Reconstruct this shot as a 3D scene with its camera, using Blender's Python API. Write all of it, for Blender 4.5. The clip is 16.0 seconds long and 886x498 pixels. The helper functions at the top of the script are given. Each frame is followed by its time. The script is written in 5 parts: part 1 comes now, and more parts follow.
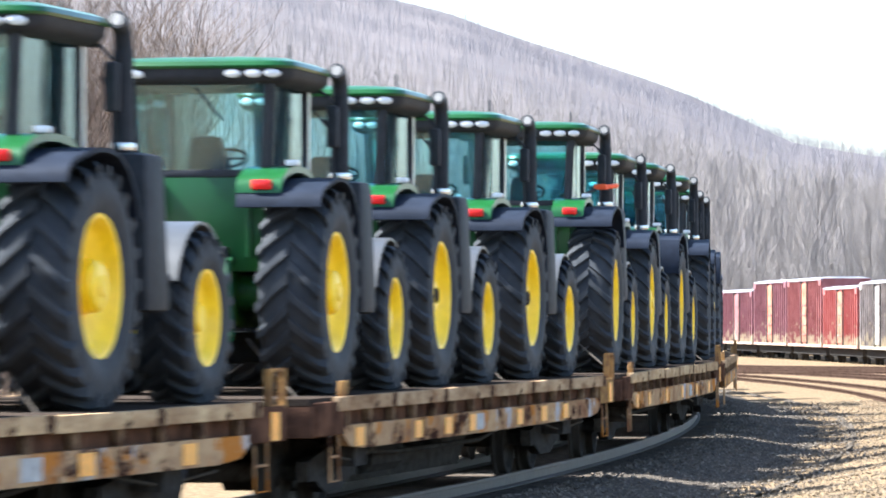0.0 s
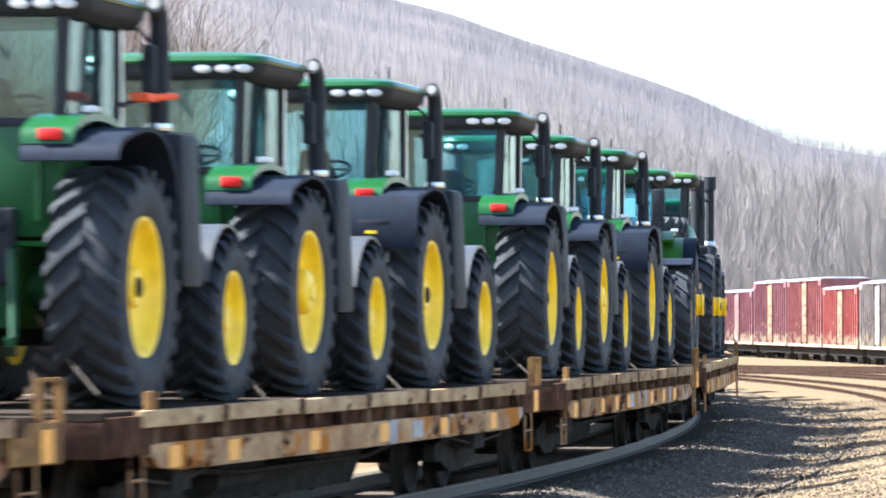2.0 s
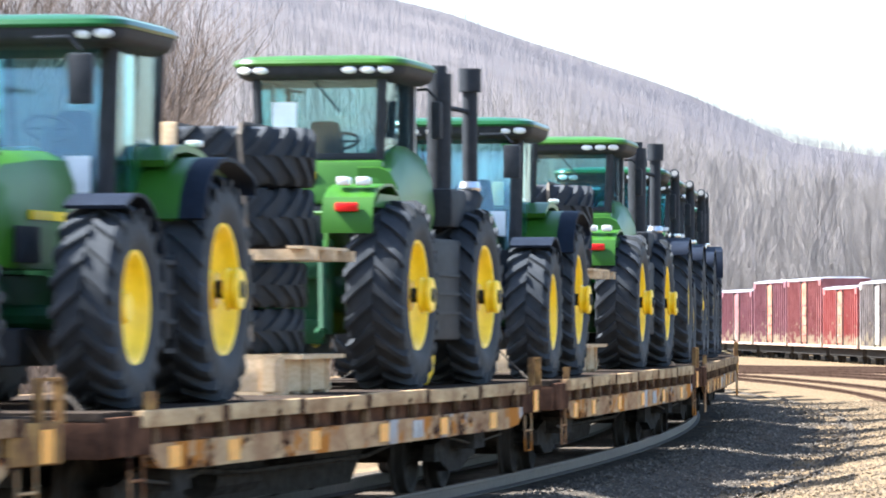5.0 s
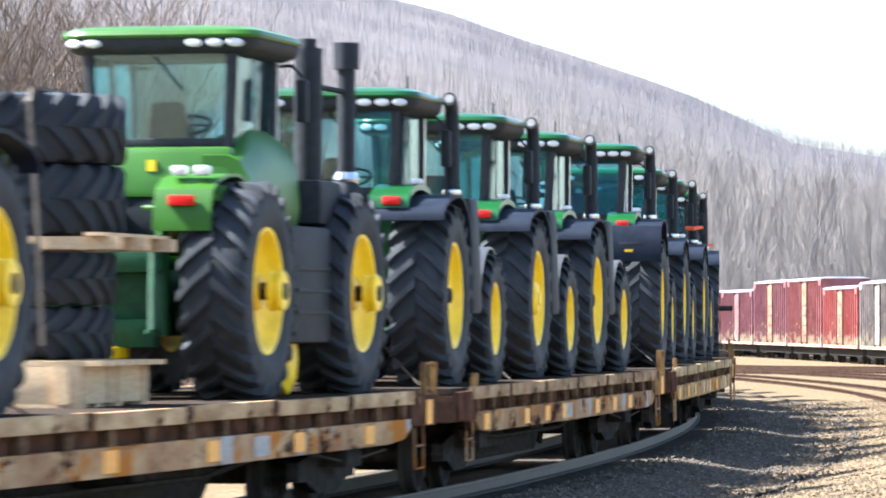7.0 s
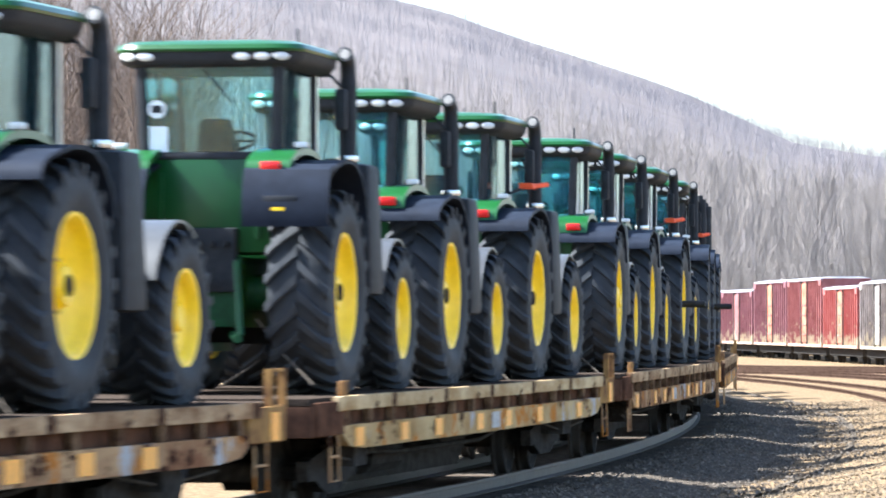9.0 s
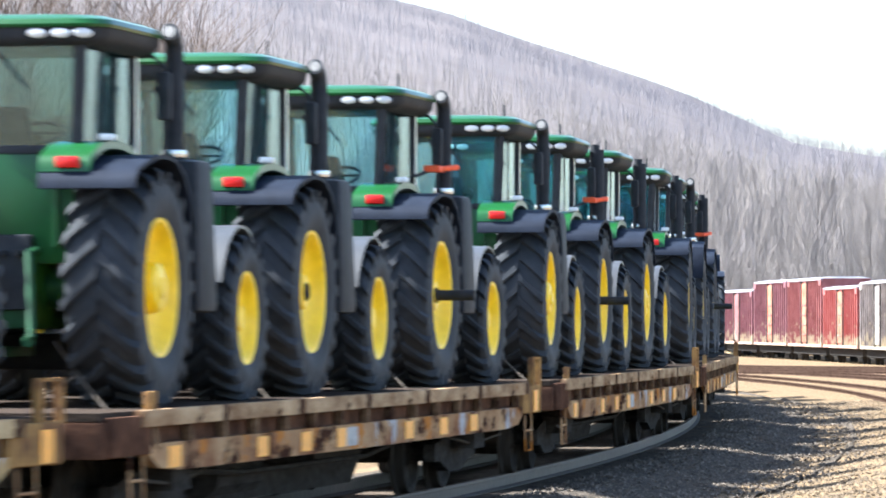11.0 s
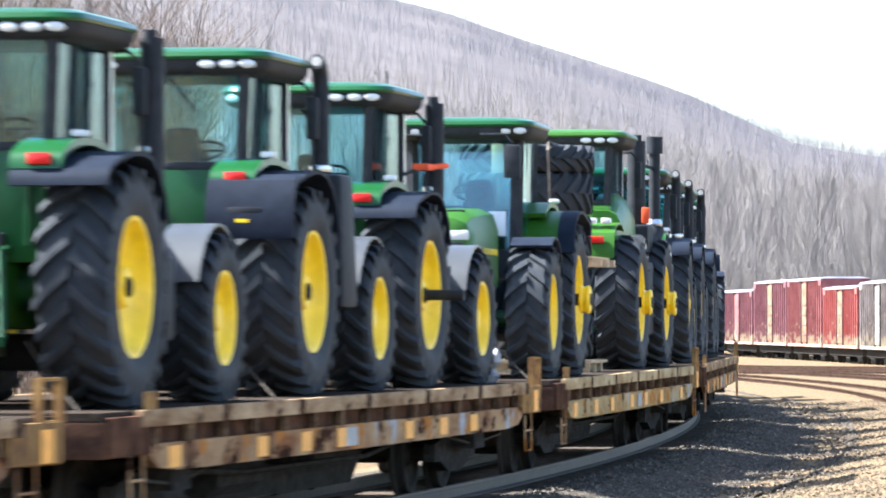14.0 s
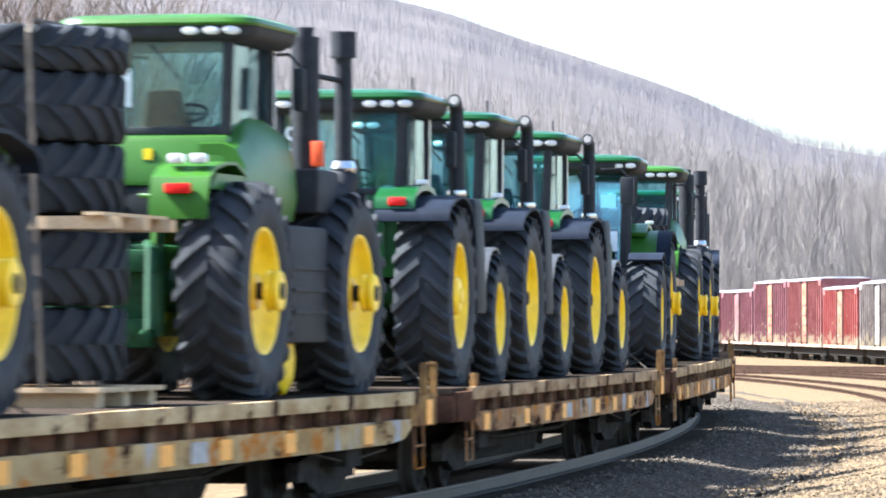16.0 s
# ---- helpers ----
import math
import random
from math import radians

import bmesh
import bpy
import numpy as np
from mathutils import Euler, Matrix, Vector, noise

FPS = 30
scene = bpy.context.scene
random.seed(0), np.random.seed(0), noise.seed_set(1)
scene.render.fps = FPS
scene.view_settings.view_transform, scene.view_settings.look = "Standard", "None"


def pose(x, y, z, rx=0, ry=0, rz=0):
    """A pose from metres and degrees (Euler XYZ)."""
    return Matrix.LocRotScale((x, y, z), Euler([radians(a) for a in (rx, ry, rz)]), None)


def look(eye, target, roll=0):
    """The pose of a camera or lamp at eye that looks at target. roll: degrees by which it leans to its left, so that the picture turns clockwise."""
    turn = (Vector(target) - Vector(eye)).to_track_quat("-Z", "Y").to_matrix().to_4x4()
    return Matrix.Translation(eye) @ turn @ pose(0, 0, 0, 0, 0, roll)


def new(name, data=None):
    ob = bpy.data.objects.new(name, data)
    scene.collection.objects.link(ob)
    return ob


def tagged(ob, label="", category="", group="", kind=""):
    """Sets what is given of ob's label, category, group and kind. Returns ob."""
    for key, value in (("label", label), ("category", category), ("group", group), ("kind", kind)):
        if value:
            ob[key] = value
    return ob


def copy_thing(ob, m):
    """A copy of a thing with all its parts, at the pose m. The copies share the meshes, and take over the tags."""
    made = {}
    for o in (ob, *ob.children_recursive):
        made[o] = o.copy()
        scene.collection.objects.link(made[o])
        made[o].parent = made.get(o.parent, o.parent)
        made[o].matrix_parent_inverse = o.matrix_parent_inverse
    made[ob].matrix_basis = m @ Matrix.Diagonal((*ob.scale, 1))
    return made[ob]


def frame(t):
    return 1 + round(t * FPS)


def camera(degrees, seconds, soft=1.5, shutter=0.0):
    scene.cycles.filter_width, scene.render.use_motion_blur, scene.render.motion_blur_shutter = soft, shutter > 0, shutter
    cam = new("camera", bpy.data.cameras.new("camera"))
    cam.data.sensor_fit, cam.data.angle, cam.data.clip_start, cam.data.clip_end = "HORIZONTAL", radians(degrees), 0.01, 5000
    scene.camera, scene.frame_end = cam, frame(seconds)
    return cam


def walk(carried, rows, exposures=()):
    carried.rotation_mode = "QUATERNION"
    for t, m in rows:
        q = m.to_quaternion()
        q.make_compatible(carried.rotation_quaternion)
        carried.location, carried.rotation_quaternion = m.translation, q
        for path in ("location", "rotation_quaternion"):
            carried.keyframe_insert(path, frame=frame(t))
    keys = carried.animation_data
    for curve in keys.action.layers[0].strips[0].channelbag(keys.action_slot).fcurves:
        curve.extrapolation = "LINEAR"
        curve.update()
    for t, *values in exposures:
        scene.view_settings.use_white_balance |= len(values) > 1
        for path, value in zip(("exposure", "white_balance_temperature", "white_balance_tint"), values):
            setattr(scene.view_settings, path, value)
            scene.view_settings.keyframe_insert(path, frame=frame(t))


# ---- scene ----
# ---- camera: stands still beside the line, long lens ----
EXPO = 2.40
cam = camera(10.854, 16.0, soft=1.9, shutter=0.5)
EYE = 1.811
CAM_POSE = pose(0, 0, EYE, 90 + 0.881, 0, 0)
walk(cam, [(0.0, CAM_POSE), (16.0, CAM_POSE)], exposures=[(0.0, EXPO, 5850, 8), (16.0, EXPO, 5850, 8)])

# ---- world, sun ----
SUN_TO = Vector((-0.66, 0.07, 0.745)).normalized()
world = bpy.data.worlds.new("world")
scene.world = world
world.use_nodes = True
wn = world.node_tree.nodes
sky = wn.new("ShaderNodeTexSky")
sky.sky_type = "NISHITA"
sky.sun_disc = False
sky.sun_elevation = math.asin(SUN_TO.z)
sky.sun_rotation = math.atan2(SUN_TO.x, SUN_TO.y)
sky.air_density, sky.dust_density, sky.ozone_density = 1.0, 1.6, 1.0
wn["Background"].inputs["Strength"].default_value = 0.098
world.node_tree.links.new(sky.outputs["Color"], wn["Background"].inputs["Color"])
sun_data = bpy.data.lights.new("sun", "SUN")
sun_data.energy, sun_data.angle, sun_data.color = 5.0, radians(0.6), (1.0, 0.965, 0.91)
sun = new("sun", sun_data)
sun.matrix_world = look(SUN_TO * 100, (0, 0, 0))

# ---- the line: a circular curve to the left, arc length grows away from the eye ----
RX, RY, HEAD, CURVE = -3.3266, 37.982, 0.213507, 0.00273002
SPEED, PITCH, DECK = 12.8127, 19.219, 1.125


def on_line(s, lat=0.0):
    a = HEAD - CURVE * s
    return (RX + (math.cos(a) - math.cos(HEAD)) / CURVE + lat * math.cos(a),
            RY + (math.sin(HEAD) - math.sin(a)) / CURVE - lat * math.sin(a), a)


CX, CY = RX - math.cos(HEAD) / CURVE, RY + math.sin(HEAD) / CURVE


def lateral(x, y):
    return math.hypot(x - CX, y - CY) - 1 / CURVE


def car_pose(u, t):
    """The pose of a car whose middle lies at u at the start; its bogies ride on the line."""
    s = u - SPEED * t
    xa, ya, _ = on_line(s - 6.3)
    xb, yb, _ = on_line(s + 6.3)
    return pose((xa + xb) / 2, (ya + yb) / 2, 0, 0, 0, -math.degrees(math.atan2(xb - xa, yb - ya)))


# ---- materials ----
def mat(name, color, rough=0.5, metal=0.0, var=0.25, scale=6.0, bump=0.0, bscale=40.0, color2=None, island=0.0, spec=0.5, coat=0.0, stretch=None, tight=False):
    m = bpy.data.materials.new(name)
    m.use_nodes = True
    nt = m.node_tree
    b = nt.nodes["Principled BSDF"]
    tc = nt.nodes.new("ShaderNodeTexCoord")
    src = tc.outputs["Object"]
    oi, cx, ad = (nt.nodes.new(k) for k in ("ShaderNodeObjectInfo", "ShaderNodeCombineXYZ", "ShaderNodeVectorMath"))
    mu = nt.nodes.new("ShaderNodeMath")
    mu.operation, mu.inputs[1].default_value = "MULTIPLY", 61.0
    nt.links.new(oi.outputs["Random"], mu.inputs[0])
    nt.links.new(mu.outputs[0], cx.inputs["X"])
    nt.links.new(mu.outputs[0], cx.inputs["Y"])
    nt.links.new(src, ad.inputs[0])
    nt.links.new(cx.outputs[0], ad.inputs[1])
    src = ad.outputs[0]
    if stretch:
        mp = nt.nodes.new("ShaderNodeMapping")
        mp.inputs["Scale"].default_value = stretch
        nt.links.new(src, mp.inputs["Vector"])
        src = mp.outputs["Vector"]
    n1 = nt.nodes.new("ShaderNodeTexNoise")
    n1.inputs["Scale"].default_value = scale
    n1.inputs["Detail"].default_value = 6
    n1.inputs["Roughness"].default_value = 0.65
    nt.links.new(src, n1.inputs["Vector"])
    ramp = nt.nodes.new("ShaderNodeValToRGB")
    c2 = color2 or tuple(min(1, c * (1 + var)) for c in color)
    c1 = color if color2 else tuple(c * (1 - var) for c in color)
    ramp.color_ramp.elements[0].position, ramp.color_ramp.elements[1].position = (0.43, 0.57) if tight else (0.36, 0.66)
    ramp.color_ramp.elements[0].color, ramp.color_ramp.elements[1].color = (*c1, 1), (*c2, 1)
    nt.links.new(n1.outputs["Fac"], ramp.inputs["Fac"])
    out = ramp.outputs["Color"]
    if island:
        geo = nt.nodes.new("ShaderNodeNewGeometry")
        hsv = nt.nodes.new("ShaderNodeHueSaturation")
        mr = nt.nodes.new("ShaderNodeMapRange")
        mr.inputs["To Min"].default_value, mr.inputs["To Max"].default_value = 1 - island, 1 + island
        nt.links.new(geo.outputs["Random Per Island"], mr.inputs["Value"])
        nt.links.new(mr.outputs["Result"], hsv.inputs["Value"])
        nt.links.new(out, hsv.inputs["Color"])
        out = hsv.outputs["Color"]
    nt.links.new(out, b.inputs["Base Color"])
    b.inputs["Roughness"].default_value = rough
    b.inputs["Metallic"].default_value = metal
    b.inputs["Specular IOR Level"].default_value = spec if rough < 0.74 else 0.0
    b.inputs["Coat Weight"].default_value = coat
    if bump:
        n2 = nt.nodes.new("ShaderNodeTexNoise")
        n2.inputs["Scale"].default_value = bscale
        n2.inputs["Detail"].default_value = 5
        nt.links.new(src, n2.inputs["Vector"])
        bp = nt.nodes.new("ShaderNodeBump")
        bp.inputs["Strength"].default_value = bump
        bp.inputs["Distance"].default_value = 0.02
        nt.links.new(n2.outputs["Fac"], bp.inputs["Height"])
        nt.links.new(bp.outputs["Normal"], b.inputs["Normal"])
    return m


def glass_mat(name, tint, gloss=0.06):
    m = bpy.data.materials.new(name)
    m.use_nodes = True
    nt = m.node_tree
    nt.nodes.remove(nt.nodes["Principled BSDF"])
    tr, gl, mix, fr = (nt.nodes.new(k) for k in ("ShaderNodeBsdfTransparent", "ShaderNodeBsdfGlossy", "ShaderNodeMixShader", "ShaderNodeFresnel"))
    tr.inputs["Color"].default_value = (*tint, 1)
    gl.inputs["Roughness"].default_value = gloss
    gl.inputs["Color"].default_value = (0.80, 0.94, 1.0, 1)
    fr.inputs["IOR"].default_value = 1.42
    film = nt.nodes.new("ShaderNodeMath")
    film.operation, film.inputs[1].default_value = "ADD", 0.045
    nt.links.new(fr.outputs["Fac"], film.inputs[0])
    nt.links.new(film.outputs[0], mix.inputs["Fac"])
    nt.links.new(tr.outputs[0], mix.inputs[1])
    nt.links.new(gl.outputs[0], mix.inputs[2])
    nt.links.new(mix.outputs[0], nt.nodes["Material Output"].inputs["Surface"])
    return m


GREEN = mat("green_paint", (0.0085, 0.066, 0.015), 0.32, var=0.12, scale=2.0, spec=0.35, coat=0.05)
BRIGHT = mat("light_green_paint", (0.031, 0.106, 0.008), 0.40, var=0.12, scale=2.0, spec=0.3)
CAST = mat("green_castings", (0.006, 0.052, 0.016), 0.55, spec=0.3, var=0.3, scale=7.0, bump=0.1)
YELLOW = mat("yellow_paint", (0.93, 0.60, 0.0), 0.42, var=0.1, scale=5.0)
BLACK = mat("black_plastic", (0.027, 0.029, 0.033), 0.62, spec=0.12, var=0.2, scale=8.0, bump=0.1, bscale=120)
GREYPL = mat("grey_plastic", (0.014, 0.018, 0.028), 0.6, spec=0.06, var=0.2, scale=5.0, bump=0.08, bscale=120)
SHINY = mat("glossy_grey_plastic", (0.045, 0.047, 0.050), 0.40, spec=0.45, var=0.1, scale=5.0)
RUBBER = mat("tyre_rubber", (0.026, 0.029, 0.033), 0.70, spec=0.14, var=0.0, scale=3.0, color2=(0.044, 0.047, 0.052), bump=0.15, bscale=60)
STEELD = mat("dark_steel", (0.048, 0.044, 0.040), 0.85, 0.0, spec=0.05, var=0.4, scale=9.0, bump=0.2)
INTERIOR = mat("cab_interior", (0.03, 0.03, 0.03), 0.7, var=0.3, scale=6.0)
SEAT = mat("seat_cloth", (0.03, 0.034, 0.045), 0.85, var=0.2, scale=20)
GLASS = glass_mat("tinted_glass", (0.77, 0.94, 0.96), 0.08)
RED = mat("red_lens", (0.62, 0.015, 0.012), 0.25, var=0.1)
ORANGE = mat("orange_ribbon", (0.85, 0.10, 0.02), 0.7, var=0.15)
LAMP_AND_GLINT = mat("lamp_lens_and_glint", (0.62, 0.62, 0.6), 0.22, var=0.08, coat=0.5)
PAPER = mat("paper", (0.75, 0.8, 0.82), 0.7, var=0.06)
CHAIN = mat("dull_chain", (0.07, 0.06, 0.05), 0.75, 0.0, var=0.3, scale=30)
PIPE_END = mat("sunlit_pipe_mouth", (0.20, 0.19, 0.175), 0.6, 0.0, var=0.2, scale=20)
CHROME = mat("bright_steel", (0.6, 0.6, 0.6), 0.25, 0.9, var=0.1)
def weather(m, colour, scale, lo, hi, shift=0.0, stretch=(1, 1, 1)):
    """Lay patches of another colour over a material, where a noise passes a threshold."""
    nt = m.node_tree
    bs = nt.nodes["Principled BSDF"]
    old = bs.inputs["Base Color"].links[0].from_socket
    tc, mp, nz, st, mx = (nt.nodes.new(k) for k in ("ShaderNodeTexCoord", "ShaderNodeMapping", "ShaderNodeTexNoise", "ShaderNodeMapRange", "ShaderNodeMix"))
    mx.data_type = "RGBA"
    mp.inputs["Scale"].default_value = stretch
    mp.inputs["Location"].default_value = (shift, shift * 1.7, shift)
    nz.inputs["Scale"].default_value = scale
    nz.inputs["Detail"].default_value = 7
    nz.inputs["Roughness"].default_value = 0.7
    st.inputs["From Min"].default_value, st.inputs["From Max"].default_value = lo, hi
    nt.links.new(tc.outputs["Object"], mp.inputs["Vector"])
    nt.links.new(mp.outputs["Vector"], nz.inputs["Vector"])
    nt.links.new(nz.outputs["Fac"], st.inputs["Value"])
    nt.links.new(st.outputs["Result"], mx.inputs["Factor"])
    nt.links.new(old, mx.inputs["A"])
    mx.inputs["B"].default_value = (*colour, 1)
    nt.links.new(mx.outputs["Result"], bs.inputs["Base Color"])
    return m


SILL = mat("tan_rusted_paint", (0.20, 0.095, 0.05), 0.8, scale=1.6, color2=(0.47, 0.31, 0.165), stretch=(1.6, 0.55, 1.3), bump=0.25, bscale=30)
SILL2 = mat("pinkish_tan_paint", (0.25, 0.13, 0.07), 0.8, scale=1.8, color2=(0.52, 0.35, 0.19), bump=0.25, bscale=30, stretch=(1.6, 0.8, 1.6))
SILL3 = mat("pale_yellow_paint", (0.30, 0.185, 0.08), 0.8, scale=1.4, color2=(0.49, 0.36, 0.185), bump=0.25, bscale=30, stretch=(1.6, 0.8, 1.6))
for i, m in enumerate((SILL, SILL2, SILL3)):
    weather(m, (0.40, 0.155, 0.035), 0.9, 0.545, 0.585, 3.3 + i, (1, 1.2, 2.0))
    weather(m, (0.045, 0.022, 0.015), 1.3, 0.53 + 0.02 * i, 0.585 + 0.02 * i, 11.0 + i, (1, 1.0, 2.2))
    weather(m, (0.38, 0.37, 0.36), 0.7, 0.575, 0.605, 23.0 + i, (1, 1.5, 1.0))
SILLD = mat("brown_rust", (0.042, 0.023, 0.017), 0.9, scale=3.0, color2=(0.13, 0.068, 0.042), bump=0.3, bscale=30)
SILLY = mat("ochre_paint", (0.34, 0.20, 0.075), 0.8, scale=5.0, color2=(0.12, 0.065, 0.04), bump=0.2)
POCKETM = mat("rusted_pocket_steel", (0.05, 0.026, 0.018), 0.85, scale=5.0, color2=(0.26, 0.17, 0.10), bump=0.25, bscale=30)
BOARDM = [weather(weather(mat("weathered_side_board", c, 0.8, scale=2.2, color2=d, stretch=(1.6, 0.7, 2.0), bump=0.25, bscale=30), (0.05, 0.026, 0.018), 1.6, 0.54, 0.59, 5.0), (0.36, 0.15, 0.05), 1.1, 0.575, 0.61, 17.0) for c, d in (((0.19, 0.11, 0.06), (0.48, 0.34, 0.20)), ((0.27, 0.165, 0.09), (0.57, 0.41, 0.23)), ((0.31, 0.205, 0.10), (0.56, 0.43, 0.25)))]
MARK = mat("orange_reflector", (0.85, 0.36, 0.03), 0.5, var=0.15, scale=12)
PLATE = mat("white_plate", (0.42, 0.40, 0.37), 0.75, var=0.25, scale=9)
DECKW = mat("deck_timber", (0.030, 0.023, 0.018), 0.85, scale=5.0, color2=(0.07, 0.053, 0.042), bump=0.3, island=0.25, stretch=(1, 6, 6))
PINE = mat("pine_wood", (0.50, 0.35, 0.20), 0.75, scale=6.0, color2=(0.64, 0.48, 0.31), bump=0.15, island=0.12, stretch=(5, 1, 5))
BALLAST = mat("gravel_ground", (0.078, 0.056, 0.036), 0.95, scale=9.0, color2=(0.24, 0.17, 0.10), bump=1.0, bscale=14)
STONE = mat("ballast_stone", (0.175, 0.135, 0.092), 0.9, var=0.25, scale=8.0, island=0.45)
RAILM = mat("rail_steel", (0.050, 0.040, 0.034), 0.6, 0.25, var=0.3, scale=9)
STONEG = mat("grey_ballast_stone", (0.140, 0.116, 0.092), 0.9, var=0.25, scale=8.0, island=0.45)
SHADED_BEDM = mat("shade_darkened_grey_bed", (0.036, 0.030, 0.024), 0.95, scale=9.0, color2=(0.120, 0.100, 0.079), bump=1.0, bscale=14)
YRAIL = mat("rusty_yard_rail", (0.05, 0.032, 0.024), 0.8, var=0.3, scale=2.0)
TIE = mat("creosote_tie", (0.10, 0.075, 0.055), 0.9, var=0.35, scale=5.0, bump=0.4, stretch=(1, 5, 5))
# upper-hill bark: lavender grey puts the distance haze into the colour
HAZE_BARK = mat("haze_tinted_bark", (0.205, 0.192, 0.203), 0.9, var=0.08, scale=4.0, island=0.06)
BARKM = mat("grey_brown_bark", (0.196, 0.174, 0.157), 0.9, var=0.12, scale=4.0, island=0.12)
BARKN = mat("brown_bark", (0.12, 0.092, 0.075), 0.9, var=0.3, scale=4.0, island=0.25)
LITTER = mat("leaf_litter", (0.124, 0.109, 0.105), 0.95, scale=0.03, color2=(0.158, 0.141, 0.138), bump=0.5, bscale=0.6)


# ---- mesh helpers ----
def box(bm, x0, x1, y0, y1, z0, z1, top=None, bevel=0.0):
    """A box; top = (x0, x1, y0, y1) gives its upper face other sides."""
    t = top or (x0, x1, y0, y1)
    v = [bm.verts.new(p) for p in ((x0, y0, z0), (x1, y0, z0), (x1, y1, z0), (x0, y1, z0), (t[0], t[2], z1), (t[1], t[2], z1), (t[1], t[3], z1), (t[0], t[3], z1))]
    f = [bm.faces.new([v[i] for i in q]) for q in ((3, 2, 1, 0), (4, 5, 6, 7), (0, 1, 5, 4), (1, 2, 6, 5), (2, 3, 7, 6), (3, 0, 4, 7))]
    if bevel:
        es = list({e for q in f for e in q.edges})
        bmesh.ops.bevel(bm, geom=es, offset=bevel, segments=2, affect="EDGES", profile=0.6)
    return v


def tube(bm, pts, r, n=8, r1=None, cap=True):
    """A round bar through points."""
    rings = []
    pts = [Vector(p) for p in pts]
    up = None
    for i, p in enumerate(pts):
        d = (pts[min(i + 1, len(pts) - 1)] - pts[max(i - 1, 0)]).normalized()
        a = d.orthogonal().normalized() if up is None else (up - d * up.dot(d)).normalized()
        up = a
        b = d.cross(a)
        rr = r if r1 is None else r + (r1 - r) * i / max(1, len(pts) - 1)
        rings.append([bm.verts.new(p + (a * math.cos(k * math.tau / n) + b * math.sin(k * math.tau / n)) * rr) for k in range(n)])
    for q, w in zip(rings, rings[1:]):
        for k in range(n):
            bm.faces.new((q[k], q[(k + 1) % n], w[(k + 1) % n], w[k]))
    if cap:
        bm.faces.new(rings[0][::-1])
        bm.faces.new(rings[-1])


def lathe(bm, prof, n=40, closed=False):
    """Turn a profile of (x, r) about the x axis."""
    rings = []
    for x, r in prof:
        if r < 1e-4:
            rings.append([bm.verts.new((x, 0, 0))])
        else:
            rings.append([bm.verts.new((x, r * math.cos(k * math.tau / n), r * math.sin(k * math.tau / n))) for k in range(n)])
    pairs = list(zip(rings, rings[1:])) + ([(rings[-1], rings[0])] if closed else [])
    for q, w in pairs:
        for k in range(n):
            k2 = (k + 1) % n
            if len(q) == 1 and len(w) > 1:
                bm.faces.new((q[0], w[k2], w[k]))
            elif len(w) == 1 and len(q) > 1:
                bm.faces.new((q[k], q[k2], w[0]))
            elif len(q) > 1:
                bm.faces.new((q[k], q[k2], w[k2], w[k]))


def strip(bm, line, x0, x1, thick):
    """A bent plate: line of (y, z) points, from x0 to x1, with thickness."""
    n = len(line)
    cols = []
    for i, (y, z) in enumerate(line):
        ya, za = line[max(i - 1, 0)]
        yb, zb = line[min(i + 1, n - 1)]
        d = math.hypot(yb - ya, zb - za) or 1
        ny, nz = (zb - za) / d * thick, -(yb - ya) / d * thick
        cols.append([bm.verts.new(p) for p in ((x0, y, z), (x1, y, z), (x1, y + ny, z + nz), (x0, y + ny, z + nz))])
    for q, w in zip(cols, cols[1:]):
        for k in range(4):
            bm.faces.new((q[k], q[(k + 1) % 4], w[(k + 1) % 4], w[k]))
    bm.faces.new(cols[0][::-1])
    bm.faces.new(cols[-1])


def loft(bm, secs, cap=True):
    """Skin rings of points, all of one length."""
    rings = [[bm.verts.new(p) for p in s] for s in secs]
    n = len(rings[0])
    for q, w in zip(rings, rings[1:]):
        for k in range(n):
            bm.faces.new((q[k], q[(k + 1) % n], w[(k + 1) % n], w[k]))
    if cap:
        bm.faces.new(rings[0][::-1])
        bm.faces.new(rings[-1])


def mesh_of(name, bm, material, smooth=35):
    bmesh.ops.recalc_face_normals(bm, faces=bm.faces)
    me = bpy.data.meshes.new(name)
    for f in bm.faces:
        f.smooth = smooth > 0
    if smooth > 0:
        for e in bm.edges:
            if len(e.link_faces) == 2 and e.calc_face_angle(0) > radians(smooth):
                e.smooth = False
    bm.to_mesh(me)
    bm.free()
    me.materials.append(material)
    return me


def part(name, bm, material, parent, label="", smooth=35):
    me = bm if isinstance(bm, bpy.types.Mesh) else mesh_of(name, bm, material, smooth)
    ob = new(name, me)
    ob.parent = parent
    if label:
        ob["label"] = label
    return ob


def mk(fn, *a, **k):
    bm = bmesh.new()
    fn(bm, *a, **k)
    return bm


